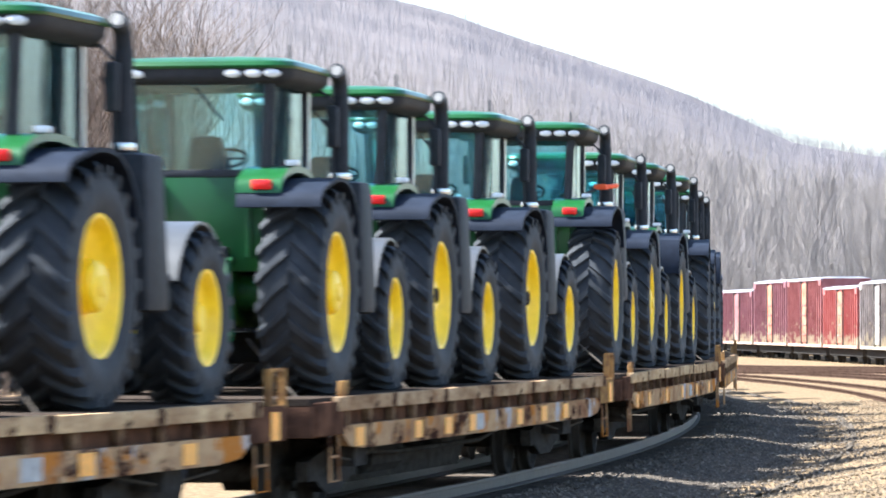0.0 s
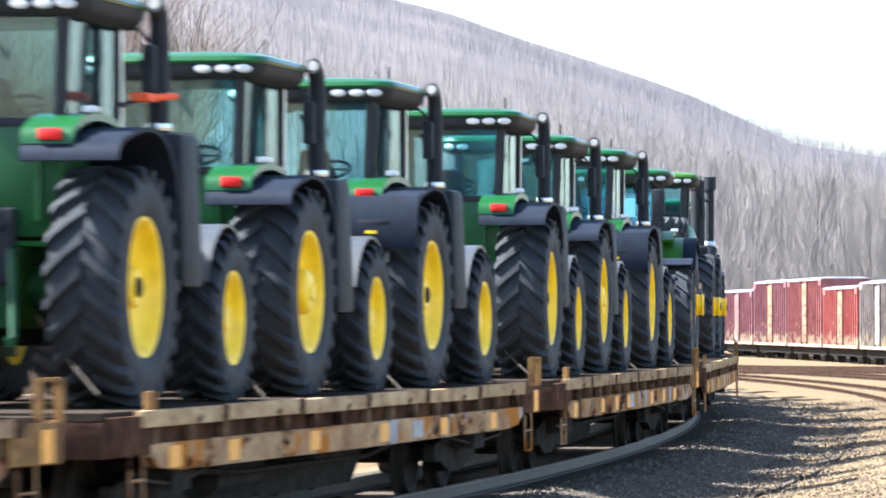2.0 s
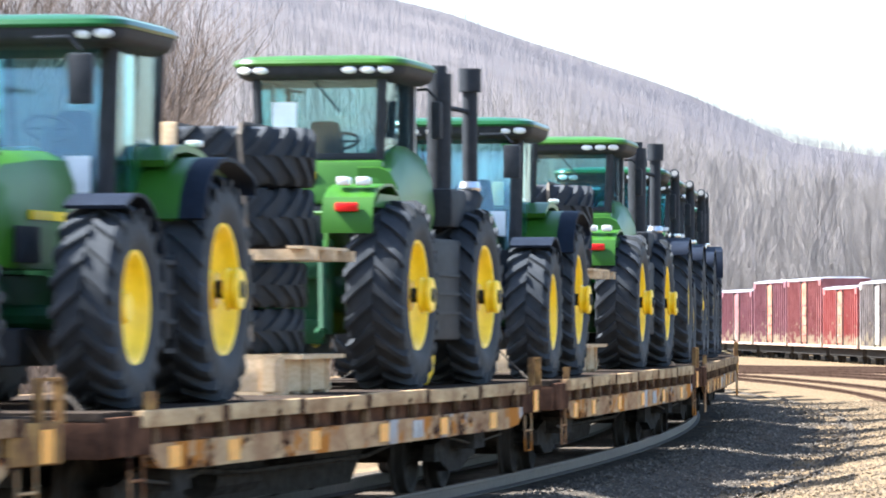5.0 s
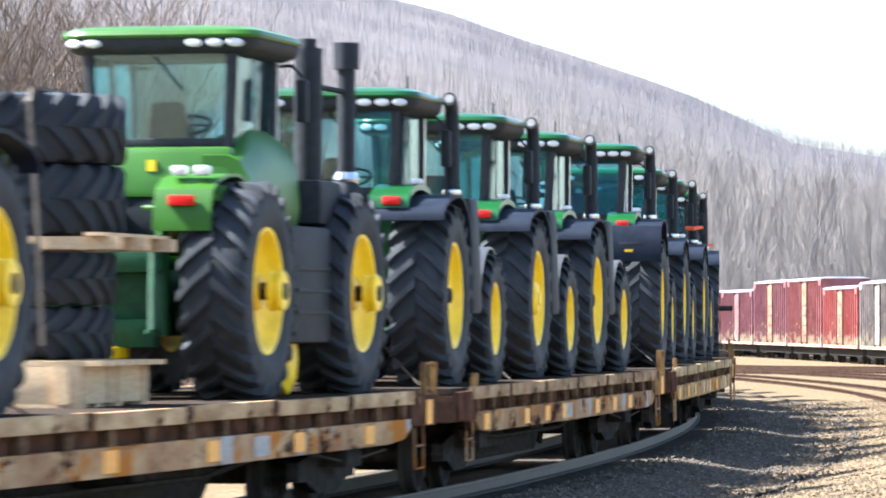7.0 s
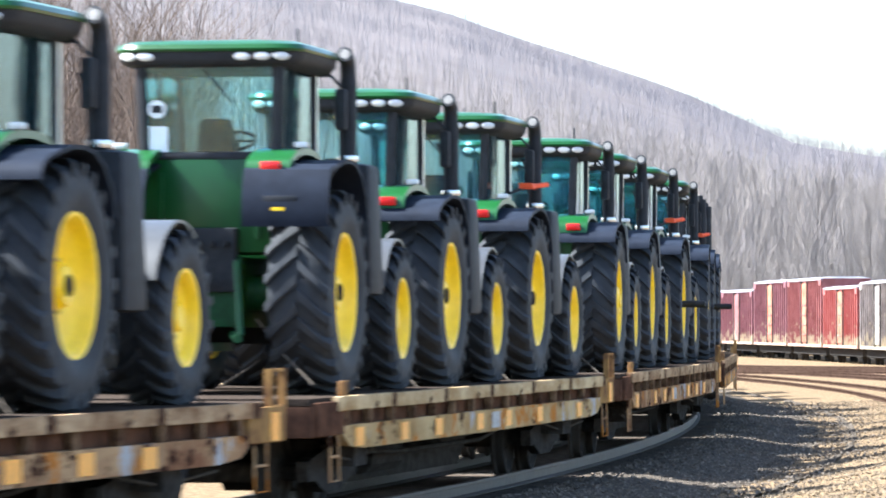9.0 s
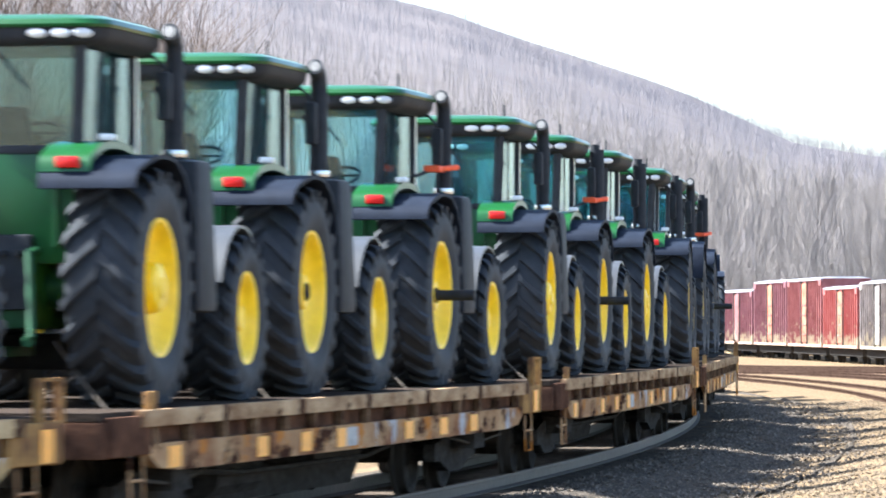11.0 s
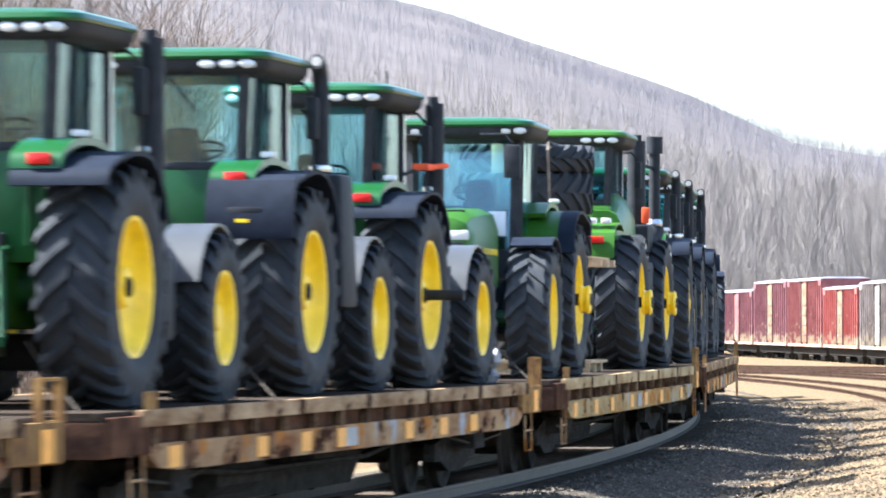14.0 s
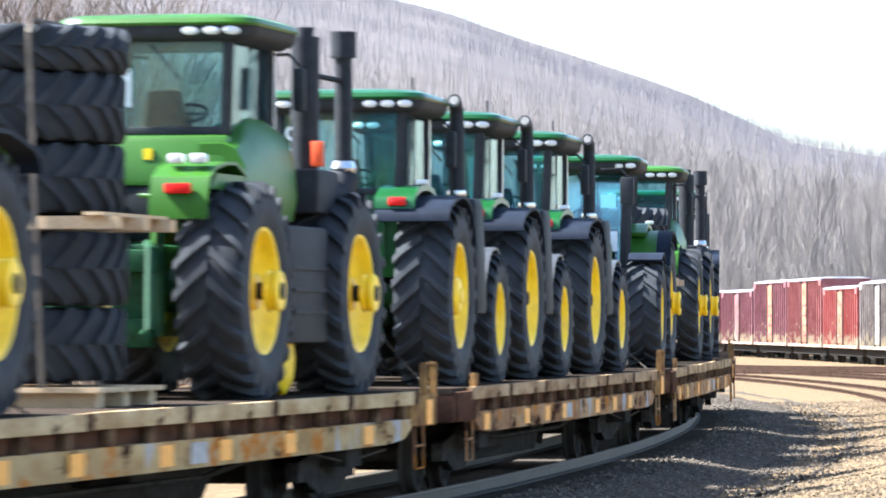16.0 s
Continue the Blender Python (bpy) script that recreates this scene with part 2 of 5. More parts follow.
# ---- wheels ----
def tyre_mesh(R, w, rr, lugs=22, lug_h=0.045):
    bm = bmesh.new()
    c = R - lug_h
    prof = [(-0.40 * w, rr), (-0.49 * w, rr + 0.30 * (c - rr)), (-0.50 * w, rr + 0.6 * (c - rr)), (-0.455 * w, c - 0.05), (-0.36 * w, c - 0.012), (0, c)]
    prof = prof + [(-x, r) for x, r in prof[-2::-1]]
    lathe(bm, prof, 44, closed=True)
    carcass = mesh_of("tyre", bm, RUBBER, 30)
    bm = bmesh.new()
    for side in (-1, 1):
        for k in range(lugs):
            a0 = math.tau * (k + (0.5 if side > 0 else 0)) / lugs
            sec = []
            for f, wd in ((0.02, 0.45), (0.5, 0.36), (0.8, 0.36), (0.985, 0.42)):
                x = side * f * w / 2
                base = c - (0.0 if f < 0.6 else 0.02 if f < 0.9 else 0.085) - 0.012
                top = R - (0.0 if f < 0.9 else 0.03)
                a = a0 - 0.30 * f
                h = wd * math.tau / lugs / 2
                ring = []
                for ang, rad in ((a - h, base), (a + h, base), (a + h * 0.75, top), (a - h * 0.75, top)):
                    ring.append((x, rad * math.sin(ang), rad * math.cos(ang)))
                sec.append(ring)
            loft(bm, sec)
    return carcass, mesh_of("tread", bm, RUBBER, 30)


def rim_mesh(w, rr, hub=0.16, deep=0.10):
    bm = bmesh.new()
    lathe(bm, [(0.395 * w, rr + 0.035), (0.43 * w, rr + 0.03), (0.425 * w, rr + 0.0), (0.36 * w, rr - 0.035), (0.30 * w, rr - 0.05), (0.27 * w - deep * 0.3, rr * 0.80), (0.26 * w - deep, rr * 0.52), (0.27 * w - deep, hub * 1.25), (0.30 * w, hub), (0.33 * w, hub * 0.9), (0.33 * w, 0)], 40)
    lathe(bm, [(-0.43 * w, rr + 0.03), (-0.40 * w, rr - 0.02), (0.0, rr - 0.10), (0.25 * w - deep, rr * 0.55)], 40)
    return mesh_of("rim", bm, YELLOW, 28)


def bolts_mesh(w, r, n=10, deep=0.1, size=0.022):
    bm = bmesh.new()
    for k in range(n):
        a = math.tau * k / n
        y, z = r * math.cos(a), r * math.sin(a)
        tube(bm, [(0.265 * w - deep - 0.01, y, z), (0.265 * w - deep + 0.03, y, z)], size, 6)
    return mesh_of("wheel_bolts", bm, CHROME, 30)


TYRE_R, TREAD_R = tyre_mesh(0.96, 0.62, 0.53)
RIM_R = rim_mesh(0.62, 0.53)
BOLT_R = bolts_mesh(0.62, 0.24)
TYRE_F, TREAD_F = tyre_mesh(0.72, 0.48, 0.375, 20, 0.04)
RIM_F = rim_mesh(0.48, 0.375, 0.11, 0.06)
BOLT_F = bolts_mesh(0.48, 0.17, 10, 0.06, 0.018)
TYRE_X, TREAD_X = tyre_mesh(0.80, 0.52, 0.42, 20, 0.042)
RIM_X = rim_mesh(0.52, 0.42, 0.12, 0.07)
BOLT_X = bolts_mesh(0.52, 0.18, 10, 0.07, 0.018)
AXLE_STUB = mesh_of("axle_stub", mk(tube, [(0.15, 0, 0), (0.62, 0, 0)], 0.055, 14), BLACK)
HUB_EXT = mesh_of("hub_extension", mk(lathe, [(0.29, 0.08), (0.29, 0.165), (0.31, 0.185), (0.335, 0.165), (0.375, 0.165), (0.395, 0.185), (0.42, 0.165), (0.42, 0.08)], 24, True), YELLOW)
HUB_CAP = mesh_of("hub_cap", mk(lathe, [(0.16, 0.085), (0.225, 0.08), (0.235, 0.06), (0.235, 0)], 16), STEELD)
HUB_DOME = mesh_of("hub_cap", mk(lathe, [(0.02, 0.31), (0.07, 0.30), (0.12, 0.22), (0.24, 0.20), (0.27, 0.17), (0.28, 0.09), (0.30, 0.08), (0.30, 0)], 24), YELLOW)
HUB_CAPF = mesh_of("hub_cap", mk(lathe, [(0.11, 0.075), (0.145, 0.07), (0.155, 0.05), (0.155, 0)], 16), YELLOW)
HUB_CAPX = mesh_of("hub_cap", mk(lathe, [(0.08, 0.09), (0.2, 0.075), (0.435, 0.075), (0.445, 0)], 14), BLACK)


def wheel(name, tractor, x, y, z, front=False, stub=False, ext=False, dome=False, big=False, spin=0.0):
    rim, tyre, tread, bolts = (RIM_X, TYRE_X, TREAD_X, BOLT_X) if big else (RIM_F, TYRE_F, TREAD_F, BOLT_F) if front else (RIM_R, TYRE_R, TREAD_R, BOLT_R)
    w = part(name, rim, None, tractor)
    w.matrix_basis = pose(x, y, z, spin, 0, 0) if x > 0 else pose(x, y, z, 0, 0, 180) @ pose(0, 0, 0, spin)
    part("tyre", tyre, None, w, "black rubber tyre")
    part("tread", tread, None, w, "chevron tread bars")["kind"] = "stuff"
    part("wheel_bolts", bolts, None, w)["kind"] = "stuff"
    if ext:
        part("hub_extension", HUB_EXT, None, w)
        part("hub_cap", HUB_CAPX, None, w)
    else:
        part("hub_cap", HUB_DOME if dome else HUB_CAPF if front else HUB_CAP, None, w)
    if stub:
        part("axle_stub", AXLE_STUB, None, w, "black projecting axle end")
    return w


def arc_line(yc, zc, r, a0, a1, n=12):
    return [(yc + r * math.cos(radians(a0 + (a1 - a0) * i / n)), zc + r * math.sin(radians(a0 + (a1 - a0) * i / n))) for i in range(n + 1)]


def both(fn):
    """Call fn(bm, side) for the two sides in one mesh."""
    bm = bmesh.new()
    fn(bm, 1)
    fn(bm, -1)
    return bm


def sbox(bm, s, x0, x1, y0, y1, z0, z1, top=None, bevel=0.0):
    lo, hi = (x0, x1) if s > 0 else (-x1, -x0)
    if top:
        t = (top[0], top[1], top[2], top[3]) if s > 0 else (-top[1], -top[0], top[2], top[3])
    else:
        t = None
    box(bm, lo, hi, y0, y1, z0, z1, top=t, bevel=bevel)


def rounded(hw, y0, y1, r, z, n=5):
    """A rounded rectangle of points at height z."""
    pts = []
    for cx, cy, a in ((hw - r, y0 + r, -90), (hw - r, y1 - r, 0), (-hw + r, y1 - r, 90), (-hw + r, y0 + r, 180)):
        for i in range(n + 1):
            q = radians(a + 90 * i / n)
            pts.append((cx + r * math.cos(q), cy + r * math.sin(q), z))
    return pts


def cab(tr, y0, y1, zf, zg, zr, hw, rw, trim=True, paint=None, post=0.042):
    """Cab on y0..y1: floor zf, glass from zg, roof underside zr, half width hw."""
    hb = hw * 0.92
    part("rear_panel", mk(box, -hb, hb, y0 + 0.02, y0 + 0.10, zf, zg, None, 0.02), GREEN, tr, "dark green painted rear panel")
    part("cab_floor", mk(box, -hb, hb, y0 + 0.1, y1 - 0.02, zf, zf + 0.08), INTERIOR, tr)
    for s in (1, -1):
        bm = mk(box, min(s * hb, s * (hb - 0.05)), max(s * hb, s * (hb - 0.05)), y0 + 0.1, y0 + 0.75, zf, zg + 0.02)
        part("side_panel", bm, GREEN, tr)
        # pillars: rear, middle, front
        for ya, yb, th in ((y0 + 0.04, y0 + 0.02, 0.058), (y0 + 0.70, y0 + 0.72, 0.018), (y1 - 0.05, y1 - 0.14, post)):
            bm = mk(tube, [(s * (hb - 0.03), ya, zg - 0.05 if ya < y1 - 0.3 else zf), (s * (hw - 0.05), yb, zr + 0.03)], th, 6)
            part("pillar", bm, BLACK, tr, "black cab pillar")
        # pale strip paints the sun glint along the windscreen edge
        bm = mk(box, s * (hb + 0.02) - 0.012, s * (hb + 0.02) + 0.012, y1 - 0.06, y1 + 0.0, zf + 0.3, zr, (s * (hw - 0.02) - 0.012, s * (hw - 0.02) + 0.012, y1 - 0.15, y1 - 0.09))
        part("pillar_trim", bm, LAMP_AND_GLINT if trim else BLACK, tr, "pale strip standing for sun glint on the glass edge" if trim else "")
        bm = mk(box, s * (hb - 0.012) - 0.006, s * (hb - 0.012) + 0.006, y0 + 0.10, y0 + 0.76, zg, zr, (s * (hw - 0.05) - 0.006, s * (hw - 0.05) + 0.006, y0 + 0.08, y0 + 0.78))
        part("side_window", bm, GLASS, tr, "tinted side pane")
        bm = mk(box, s * (hb - 0.012) - 0.006, s * (hb - 0.012) + 0.006, y0 + 0.83, y1 - 0.06, zf + 0.1, zr, (s * (hw - 0.05) - 0.006, s * (hw - 0.05) + 0.006, y0 + 0.84, y1 - 0.22))
        part("door_glass", bm, GLASS, tr, "tinted door pane")
    part("rear_window", mk(box, -hb + 0.07, hb - 0.07, y0 + 0.045, y0 + 0.057, zg, zr, (-hw + 0.11, hw - 0.11, y0 + 0.02, y0 + 0.032)), GLASS, tr, "tinted rear pane")
    part("windscreen", mk(box, -hb + 0.05, hb - 0.05, y1 - 0.06, y1 - 0.048, zf + 0.35, zr, (-hw + 0.1, hw - 0.1, y1 - 0.22, y1 - 0.208)), GLASS, tr, "tinted front pane")
    part("cowl", mk(box, -hb + 0.03, hb - 0.03, y1 - 0.14, y1 - 0.02, zf, zf + 0.36, None, 0.02), BLACK, tr)
    part("window_gasket", mk(box, -hb + 0.03, hb - 0.03, y0 + 0.0, y0 + 0.07, zg - 0.05, zg + 0.02, None, 0.015), BLACK, tr)
    part("wiper", mk(tube, [(-0.05, y0 + 0.0, zr - 0.02), (0.22, y0 - 0.005, zr - 0.33)], 0.009, 5), BLACK, tr)
    # roof: dark visor below, painted cap above
    bm = bmesh.new()
    e = 0.13
    loft(bm, [rounded(rw - 0.13, y0 - e + 0.10, y1 + e - 0.1, 0.16, zr - 0.005), rounded(rw - 0.05, y0 - e + 0.03, y1 + e - 0.03, 0.22, zr + 0.025), rounded(rw - 0.01, y0 - e + 0.002, y1 + e, 0.26, zr + 0.07), rounded(rw, y0 - e, y1 + e, 0.26, zr + 0.15)])
    part("roof_visor", bm, BLACK, tr, "black roof visor")
    bm = bmesh.new()
    loft(bm, [rounded(rw + 0.012, y0 - e - 0.02, y1 + e + 0.02, 0.27, zr + 0.14), rounded(rw + 0.02, y0 - e - 0.03, y1 + e + 0.03, 0.28, zr + 0.165), rounded(rw, y0 - e - 0.01, y1 + e + 0.01, 0.28, zr + 0.205), rounded(rw - 0.09, y0 - e + 0.07, y1 + e - 0.07, 0.28, zr + 0.24), rounded(rw - 0.35, y0 + 0.16, y1 - 0.12, 0.25, zr + 0.26)])
    part("roof", bm, paint or GREEN, tr, "glossy green roof cap")
    for s in (1, -1):
        for x in (0.36, 0.56, 0.75) if s > 0 else (0.60, 0.78):
            bm = bmesh.new()
            lathe(bm, [(0.0, 0.052), (0.008, 0.046), (0.014, 0.030), (0.016, 0)], 14)
            bmesh.ops.transform(bm, matrix=pose(s * x * rw / 0.93, y0 - e - 0.012 + (0.016 if x > 0.7 else 0), zr + 0.09, 0, 0, -90 + s * (24 if x > 0.7 else 0)) @ Matrix.Diagonal((1, 1.55, 0.75, 1)), verts=bm.verts)
            part("work_lamp", bm, LAMP_AND_GLINT, tr, "white oval work lamp")
            bm = bmesh.new()
            lathe(bm, [(0.0, 0.052), (0.008, 0.046), (0.014, 0.030), (0.016, 0)], 14)
            bmesh.ops.transform(bm, matrix=pose(s * x * rw / 0.93, y1 + e - 0.012, zr + 0.085, 0, 0, 90) @ Matrix.Diagonal((1, 1.55, 0.75, 1)), verts=bm.verts)
            part("work_lamp", bm, LAMP_AND_GLINT, tr, "white oval work lamp")
    # inside
    ym = y0 + 0.62
    bm = bmesh.new()
    box(bm, -0.27, 0.27, ym - 0.22, ym + 0.30, zf + 0.40, zf + 0.54, None, 0.05)
    box(bm, -0.26, 0.26, ym - 0.30, ym - 0.16, zf + 0.50, zf + 1.26, (-0.15, 0.15, ym - 0.40, ym - 0.27), 0.06)
    box(bm, -0.16, 0.16, ym - 0.1, ym + 0.2, zf + 0.08, zf + 0.40)
    part("seat", bm, SEAT, tr, "dark grey operator seat")
    bm = bmesh.new()
    ring = [(0.20 * math.cos(k * math.tau / 16), 0.20 * math.sin(k * math.tau / 16), 0) for k in range(17)]
    tube(bm, ring, 0.016, 6, cap=False)
    tube(bm, [(-0.19, 0, 0), (0.19, 0, 0)], 0.012, 5)
    tube(bm, [(0, 0, 0), (0, 0.05, -0.5)], 0.04, 6)
    tube(bm, [(0, 0, 0), (0, 0.19, 0)], 0.012, 5)
    bmesh.ops.transform(bm, matrix=pose(0.0, y1 - 0.62, zf + 1.08, 28), verts=bm.verts)
    part("steering_wheel", bm, BLACK, tr)
    part("control_console", mk(box, 0.33, 0.56, ym - 0.30, ym + 0.45, zf + 0.1, zf + 0.66, (0.36, 0.53, ym - 0.2, ym + 0.5), 0.04), INTERIOR, tr)
    part("monitor", mk(box, 0.40, 0.62, ym + 0.52, ym + 0.56, zf + 0.86, zf + 1.06, None, 0.02), INTERIOR, tr, "dark display on the cab post")
    part("rear_shelf", mk(box, -hb + 0.1, hb - 0.1, y0 + 0.11, y0 + 0.34, zf + 0.1, zg - 0.02, (-hb + 0.2, hb - 0.2, y0 + 0.11, y0 + 0.28), 0.03), INTERIOR, tr)


def tail_light(tr, x, y, z, w=0.19):
    part("tail_light", mk(box, x - w / 2, x + w / 2, y - 0.025, y + 0.03, z - 0.045, z + 0.045, None, 0.018), RED, tr, "red tail light")


def mirror(tr, s, x, y, z, k=1.0):
    bm = bmesh.new()
    tube(bm, [(s * (x - 0.38), y + 0.05, z + 0.32), (s * (x - 0.1), y, z + 0.33), (s * x, y, z + 0.22)], 0.016, 6)
    sbox(bm, s, x - 0.055 * k ** 2, x + 0.055 * k ** 2, y - 0.06, y + 0.06, z - 0.20, z + 0.20, None, 0.03)
    part("mirror", bm, BLACK, tr, "black door mirror")


def hood(tr, y0, y1, z0, z1, hw, paint=GREEN):
    def sec(y, w, a, b):
        return [(-w, y, a), (-w, y, a + (b - a) * 0.72), (-w * 0.86, y, a + (b - a) * 0.92), (-w * 0.5, y, b), (w * 0.5, y, b), (w * 0.86, y, a + (b - a) * 0.92), (w, y, a + (b - a) * 0.72), (w, y, a)]
    L = y1 - y0
    bm = bmesh.new()
    loft(bm, [sec(y0, hw, z0, z1 + 0.04), sec(y0 + 0.4 * L, hw * 0.97, z0, z1 + 0.02), sec(y0 + 0.85 * L, hw * 0.9, z0, z1 - 0.05), sec(y1 - 0.06, hw * 0.84, z0 + 0.02, z1 - 0.12), sec(y1, hw * 0.74, z0 + 0.08, z1 - 0.22)])
    part("hood", bm, paint, tr, "glossy green hood")
    part("grille", mk(box, -hw * 0.66, hw * 0.66, y1 - 0.02, y1 + 0.025, z0 + 0.05, z1 - 0.40, None, 0.02), BLACK, tr, "black front grille")
    for s in (1, -1):
        part("hood_stripe", mk(sbox, s, hw * 0.955, hw * 1.005, y0 + 0.1, y0 + 0.62 * L, z0 + 0.42 * (z1 - z0), z0 + 0.50 * (z1 - z0)), YELLOW, tr, "yellow side stripe")
        part("side_grille", mk(sbox, s, hw * 0.94, hw * 1.0, y0 + 0.5 * L, y0 + 0.82 * L, z0 + 0.05, z0 + 0.36 * (z1 - z0)), BLACK, tr)
        part("hood_vent", mk(sbox, s, hw * 0.08, hw * 0.52, y1 - 0.62, y1 - 0.55, z1 - 0.05, z1 - 0.008), BLACK, tr)
        part("head_lamp", mk(sbox, s, hw * 0.28, hw * 0.80, y1 - 0.10, y1 + 0.012, z1 - 0.38, z1 - 0.26, None, 0.03), LAMP_AND_GLINT, tr)


def row_tractor(lift=0.0, bent=True, wide=False, flag=False, stub=False, rear_ext=False, notice=False, dome=False, paint=GREEN):
    """Wheeled tractor with small steered front wheels; origin on the deck under the rear axle, nose towards +y."""
    tr = new("tractor")
    for s in (1, -1):
        wheel("rear_wheel", tr, s * 0.945, 0, 0.95, stub=stub, ext=rear_ext, dome=dome, spin=17)
        wheel("front_wheel", tr, s * (1.04 if rear_ext else 0.97), 3.05, 0.79 if rear_ext else 0.71, front=True, big=rear_ext, spin=5)
    bm = bmesh.new()
    box(bm, -0.30, 0.30, -0.45, 1.7, 0.62, 1.28, None, 0.05)
    box(bm, -0.24, 0.24, 1.6, 3.7, 0.62, 1.05, None, 0.04)
    tube(bm, [(-0.75, 0, 0.95), (0.75, 0, 0.95)], 0.17, 14)
    tube(bm, [(-0.80, 3.05, 0.71), (0.80, 3.05, 0.71)], 0.10, 10)
    part("chassis", bm, CAST, tr, "dark green cast chassis")
    bm = bmesh.new()
    for s in (1, -1):
        tube(bm, [(s * 0.22, -0.35, 0.55), (s * 0.42, -1.05, 0.52)], 0.045, 6)
        tube(bm, [(s * 0.30, -0.4, 1.25), (s * 0.34, -0.75, 1.22), (s * 0.42, -0.95, 0.55)], 0.035, 6)
    tube(bm, [(0, -0.4, 1.1), (0, -0.95, 1.0)], 0.04, 6)
    box(bm, -0.07, 0.07, -0.95, 0.3, 0.40, 0.48)
    part("hitch", bm, CAST, tr, "dark green three-point hitch")
    bm = bmesh.new()
    box(bm, -0.28, 0.28, -0.52, -0.36, 0.85, 1.45, None, 0.03)
    for i in range(4):
        tube(bm, [(-0.2 + 0.13 * i, -0.5, 1.3), (-0.2 + 0.13 * i, -0.62, 1.3)], 0.03, 6)
    part("valve_block", bm, BLACK, tr)
    part("front_bracket", mk(box, -0.30, 0.30, 3.65, 3.95, 0.66, 1.1, None, 0.03), CAST, tr)
    fwd = 0.45 if rear_ext else 0.0
    hood(tr, 1.5 + fwd, 3.72 + fwd * 0.4, 1.12, 2.04 if rear_ext else 1.98, 0.46 if rear_ext else 0.43, paint)
    cab(tr, -0.42 + fwd, 1.28 + fwd, 1.22, 2.14, 2.93 if rear_ext else 2.95, 0.71, 0.89, not rear_ext, None, 0.085 if rear_ext else 0.042)
    # rear fenders: green shoulder inside, dark flare outside
    for s in (1, -1):
        top = [(-0.93, 1.93), (-0.92, 2.00), (-0.86, 2.07), (-0.62, 2.15), (-0.35, 2.19), (0.0, 2.20), (0.35, 2.17), (0.65, 2.05)]
        bm = bmesh.new()
        strip(bm, top, *((0.46, 0.88) if s > 0 else (-0.88, -0.46)), 0.06)
        sbox(bm, s, 0.44, 0.48, -0.45, 0.6, 1.35, 1.96, top=(0.44, 0.48, -0.45, 0.5))
        part("fender", bm, paint, tr, "green fender shoulder")
        bm = bmesh.new()
        flare = [(-0.99, 1.80), (-0.98, 1.86), (-0.92, 1.93), (-0.78, 1.985), (-0.5, 2.04), (-0.2, 2.085), (0.08, 2.09), (0.34, 2.06), (0.58, 1.96), (0.78, 1.78), (0.88, 1.56)]
        lip = 1.04 if rear_ext else 0.47
        strip(bm, flare, *((lip, 1.26) if s > 0 else (-1.26, -lip)), 0.036)
        part("fender_flare", bm, GREYPL, tr, "dark grey plastic fender flare")
        if rear_ext:
            part("fender_side", mk(strip, flare, *((0.47, 1.04) if s > 0 else (-1.04, -0.47)), 0.05), paint, tr, "broad green fender")
        if wide:
            bm = bmesh.new()
            strip(bm, [(-0.80, 2.00), (-0.95, 1.95), (-1.03, 1.80), (-1.06, 1.55), (-1.05, 1.45)], *((0.46, 1.27) if s > 0 else (-1.27, -0.46)), 0.03)
            part("rear_mudguard", bm, GREYPL, tr, "wide dark grey rear mudguard")
            part("mudguard_slot", mk(sbox, s, 0.66, 0.98, -1.075, -1.05, 1.66, 1.73, None, 0.01), BLACK, tr)
            part("mudguard_label", mk(sbox, s, 0.74, 0.86, -1.085, -1.05, 1.585, 1.625), YELLOW, tr, "small yellow label")
        tail_light(tr, s * 0.70, -0.93, 2.005)
        part("fender_lamp", mk(sbox, s, 0.80, 0.93, -0.40, -0.30, 2.19, 2.25, None, 0.025), LAMP_AND_GLINT, tr)
        # front fenders
        bm = bmesh.new()
        if rear_ext:
            strip(bm, arc_line(3.05, 0.79, 0.89, 150, 62), *((0.80, 1.30) if s > 0 else (-1.30, -0.80)), 0.03)
        else:
            strip(bm, arc_line(3.05, 0.71, 0.80, 158, 40), *((0.74, 1.13) if s > 0 else (-1.13, -0.74)), 0.025)
        tube(bm, [(s * 0.6, 3.0, 0.8), (s * 0.7, 3.0, 1.3), (s * 0.9, 3.05, 1.5)], 0.025, 6)
        part("front_fender", bm, GREYPL if rear_ext else SHINY, tr, "black front fender" if rear_ext else "glossy grey front fender")
        mirror(tr, s, 0.92 if not rear_ext else 0.74, 1.22 if not rear_ext else 2.75, 2.62, 1.35 if rear_ext else 1.0)
        bm = bmesh.new()
        for i in range(4):
            sbox(bm, s, 0.80, 1.08, 1.05, 1.45, 0.42 + 0.24 * i, 0.46 + 0.24 * i)
        for y in (1.05, 1.43):
            sbox(bm, s, 1.05, 1.08, y, y + 0.03, 0.42, 1.25)
        part("cab_steps", bm, BLACK, tr)["kind"] = "stuff"
    # exhaust and its housing on the camera side
    part("exhaust_housing", mk(box, 0.76, 1.23, 1.20, 1.86, 0.83, 2.10, (0.78, 1.19, 1.26, 1.80), 0.08), BLACK, tr, "black exhaust housing") if bent else part("side_tank", mk(box, 0.70, 1.05, 1.15, 1.9, 0.6, 1.3, None, 0.06), BLACK, tr)
    bm = bmesh.new()
    if bent:
        tube(bm, [(0.95, 1.42, 2.05), (0.95, 1.42, 2.92)], 0.085, 14)
        tube(bm, [(0.95, 1.42, 2.85), (0.95, 1.42, 2.98), (0.95, 1.40, 3.06), (0.95, 1.34, 3.12), (0.95, 1.25, 3.155)], 0.078, 12)
    else:
        tube(bm, [(0.97, 1.42, 0.9), (0.97, 1.42, 3.06)], 0.1, 14)
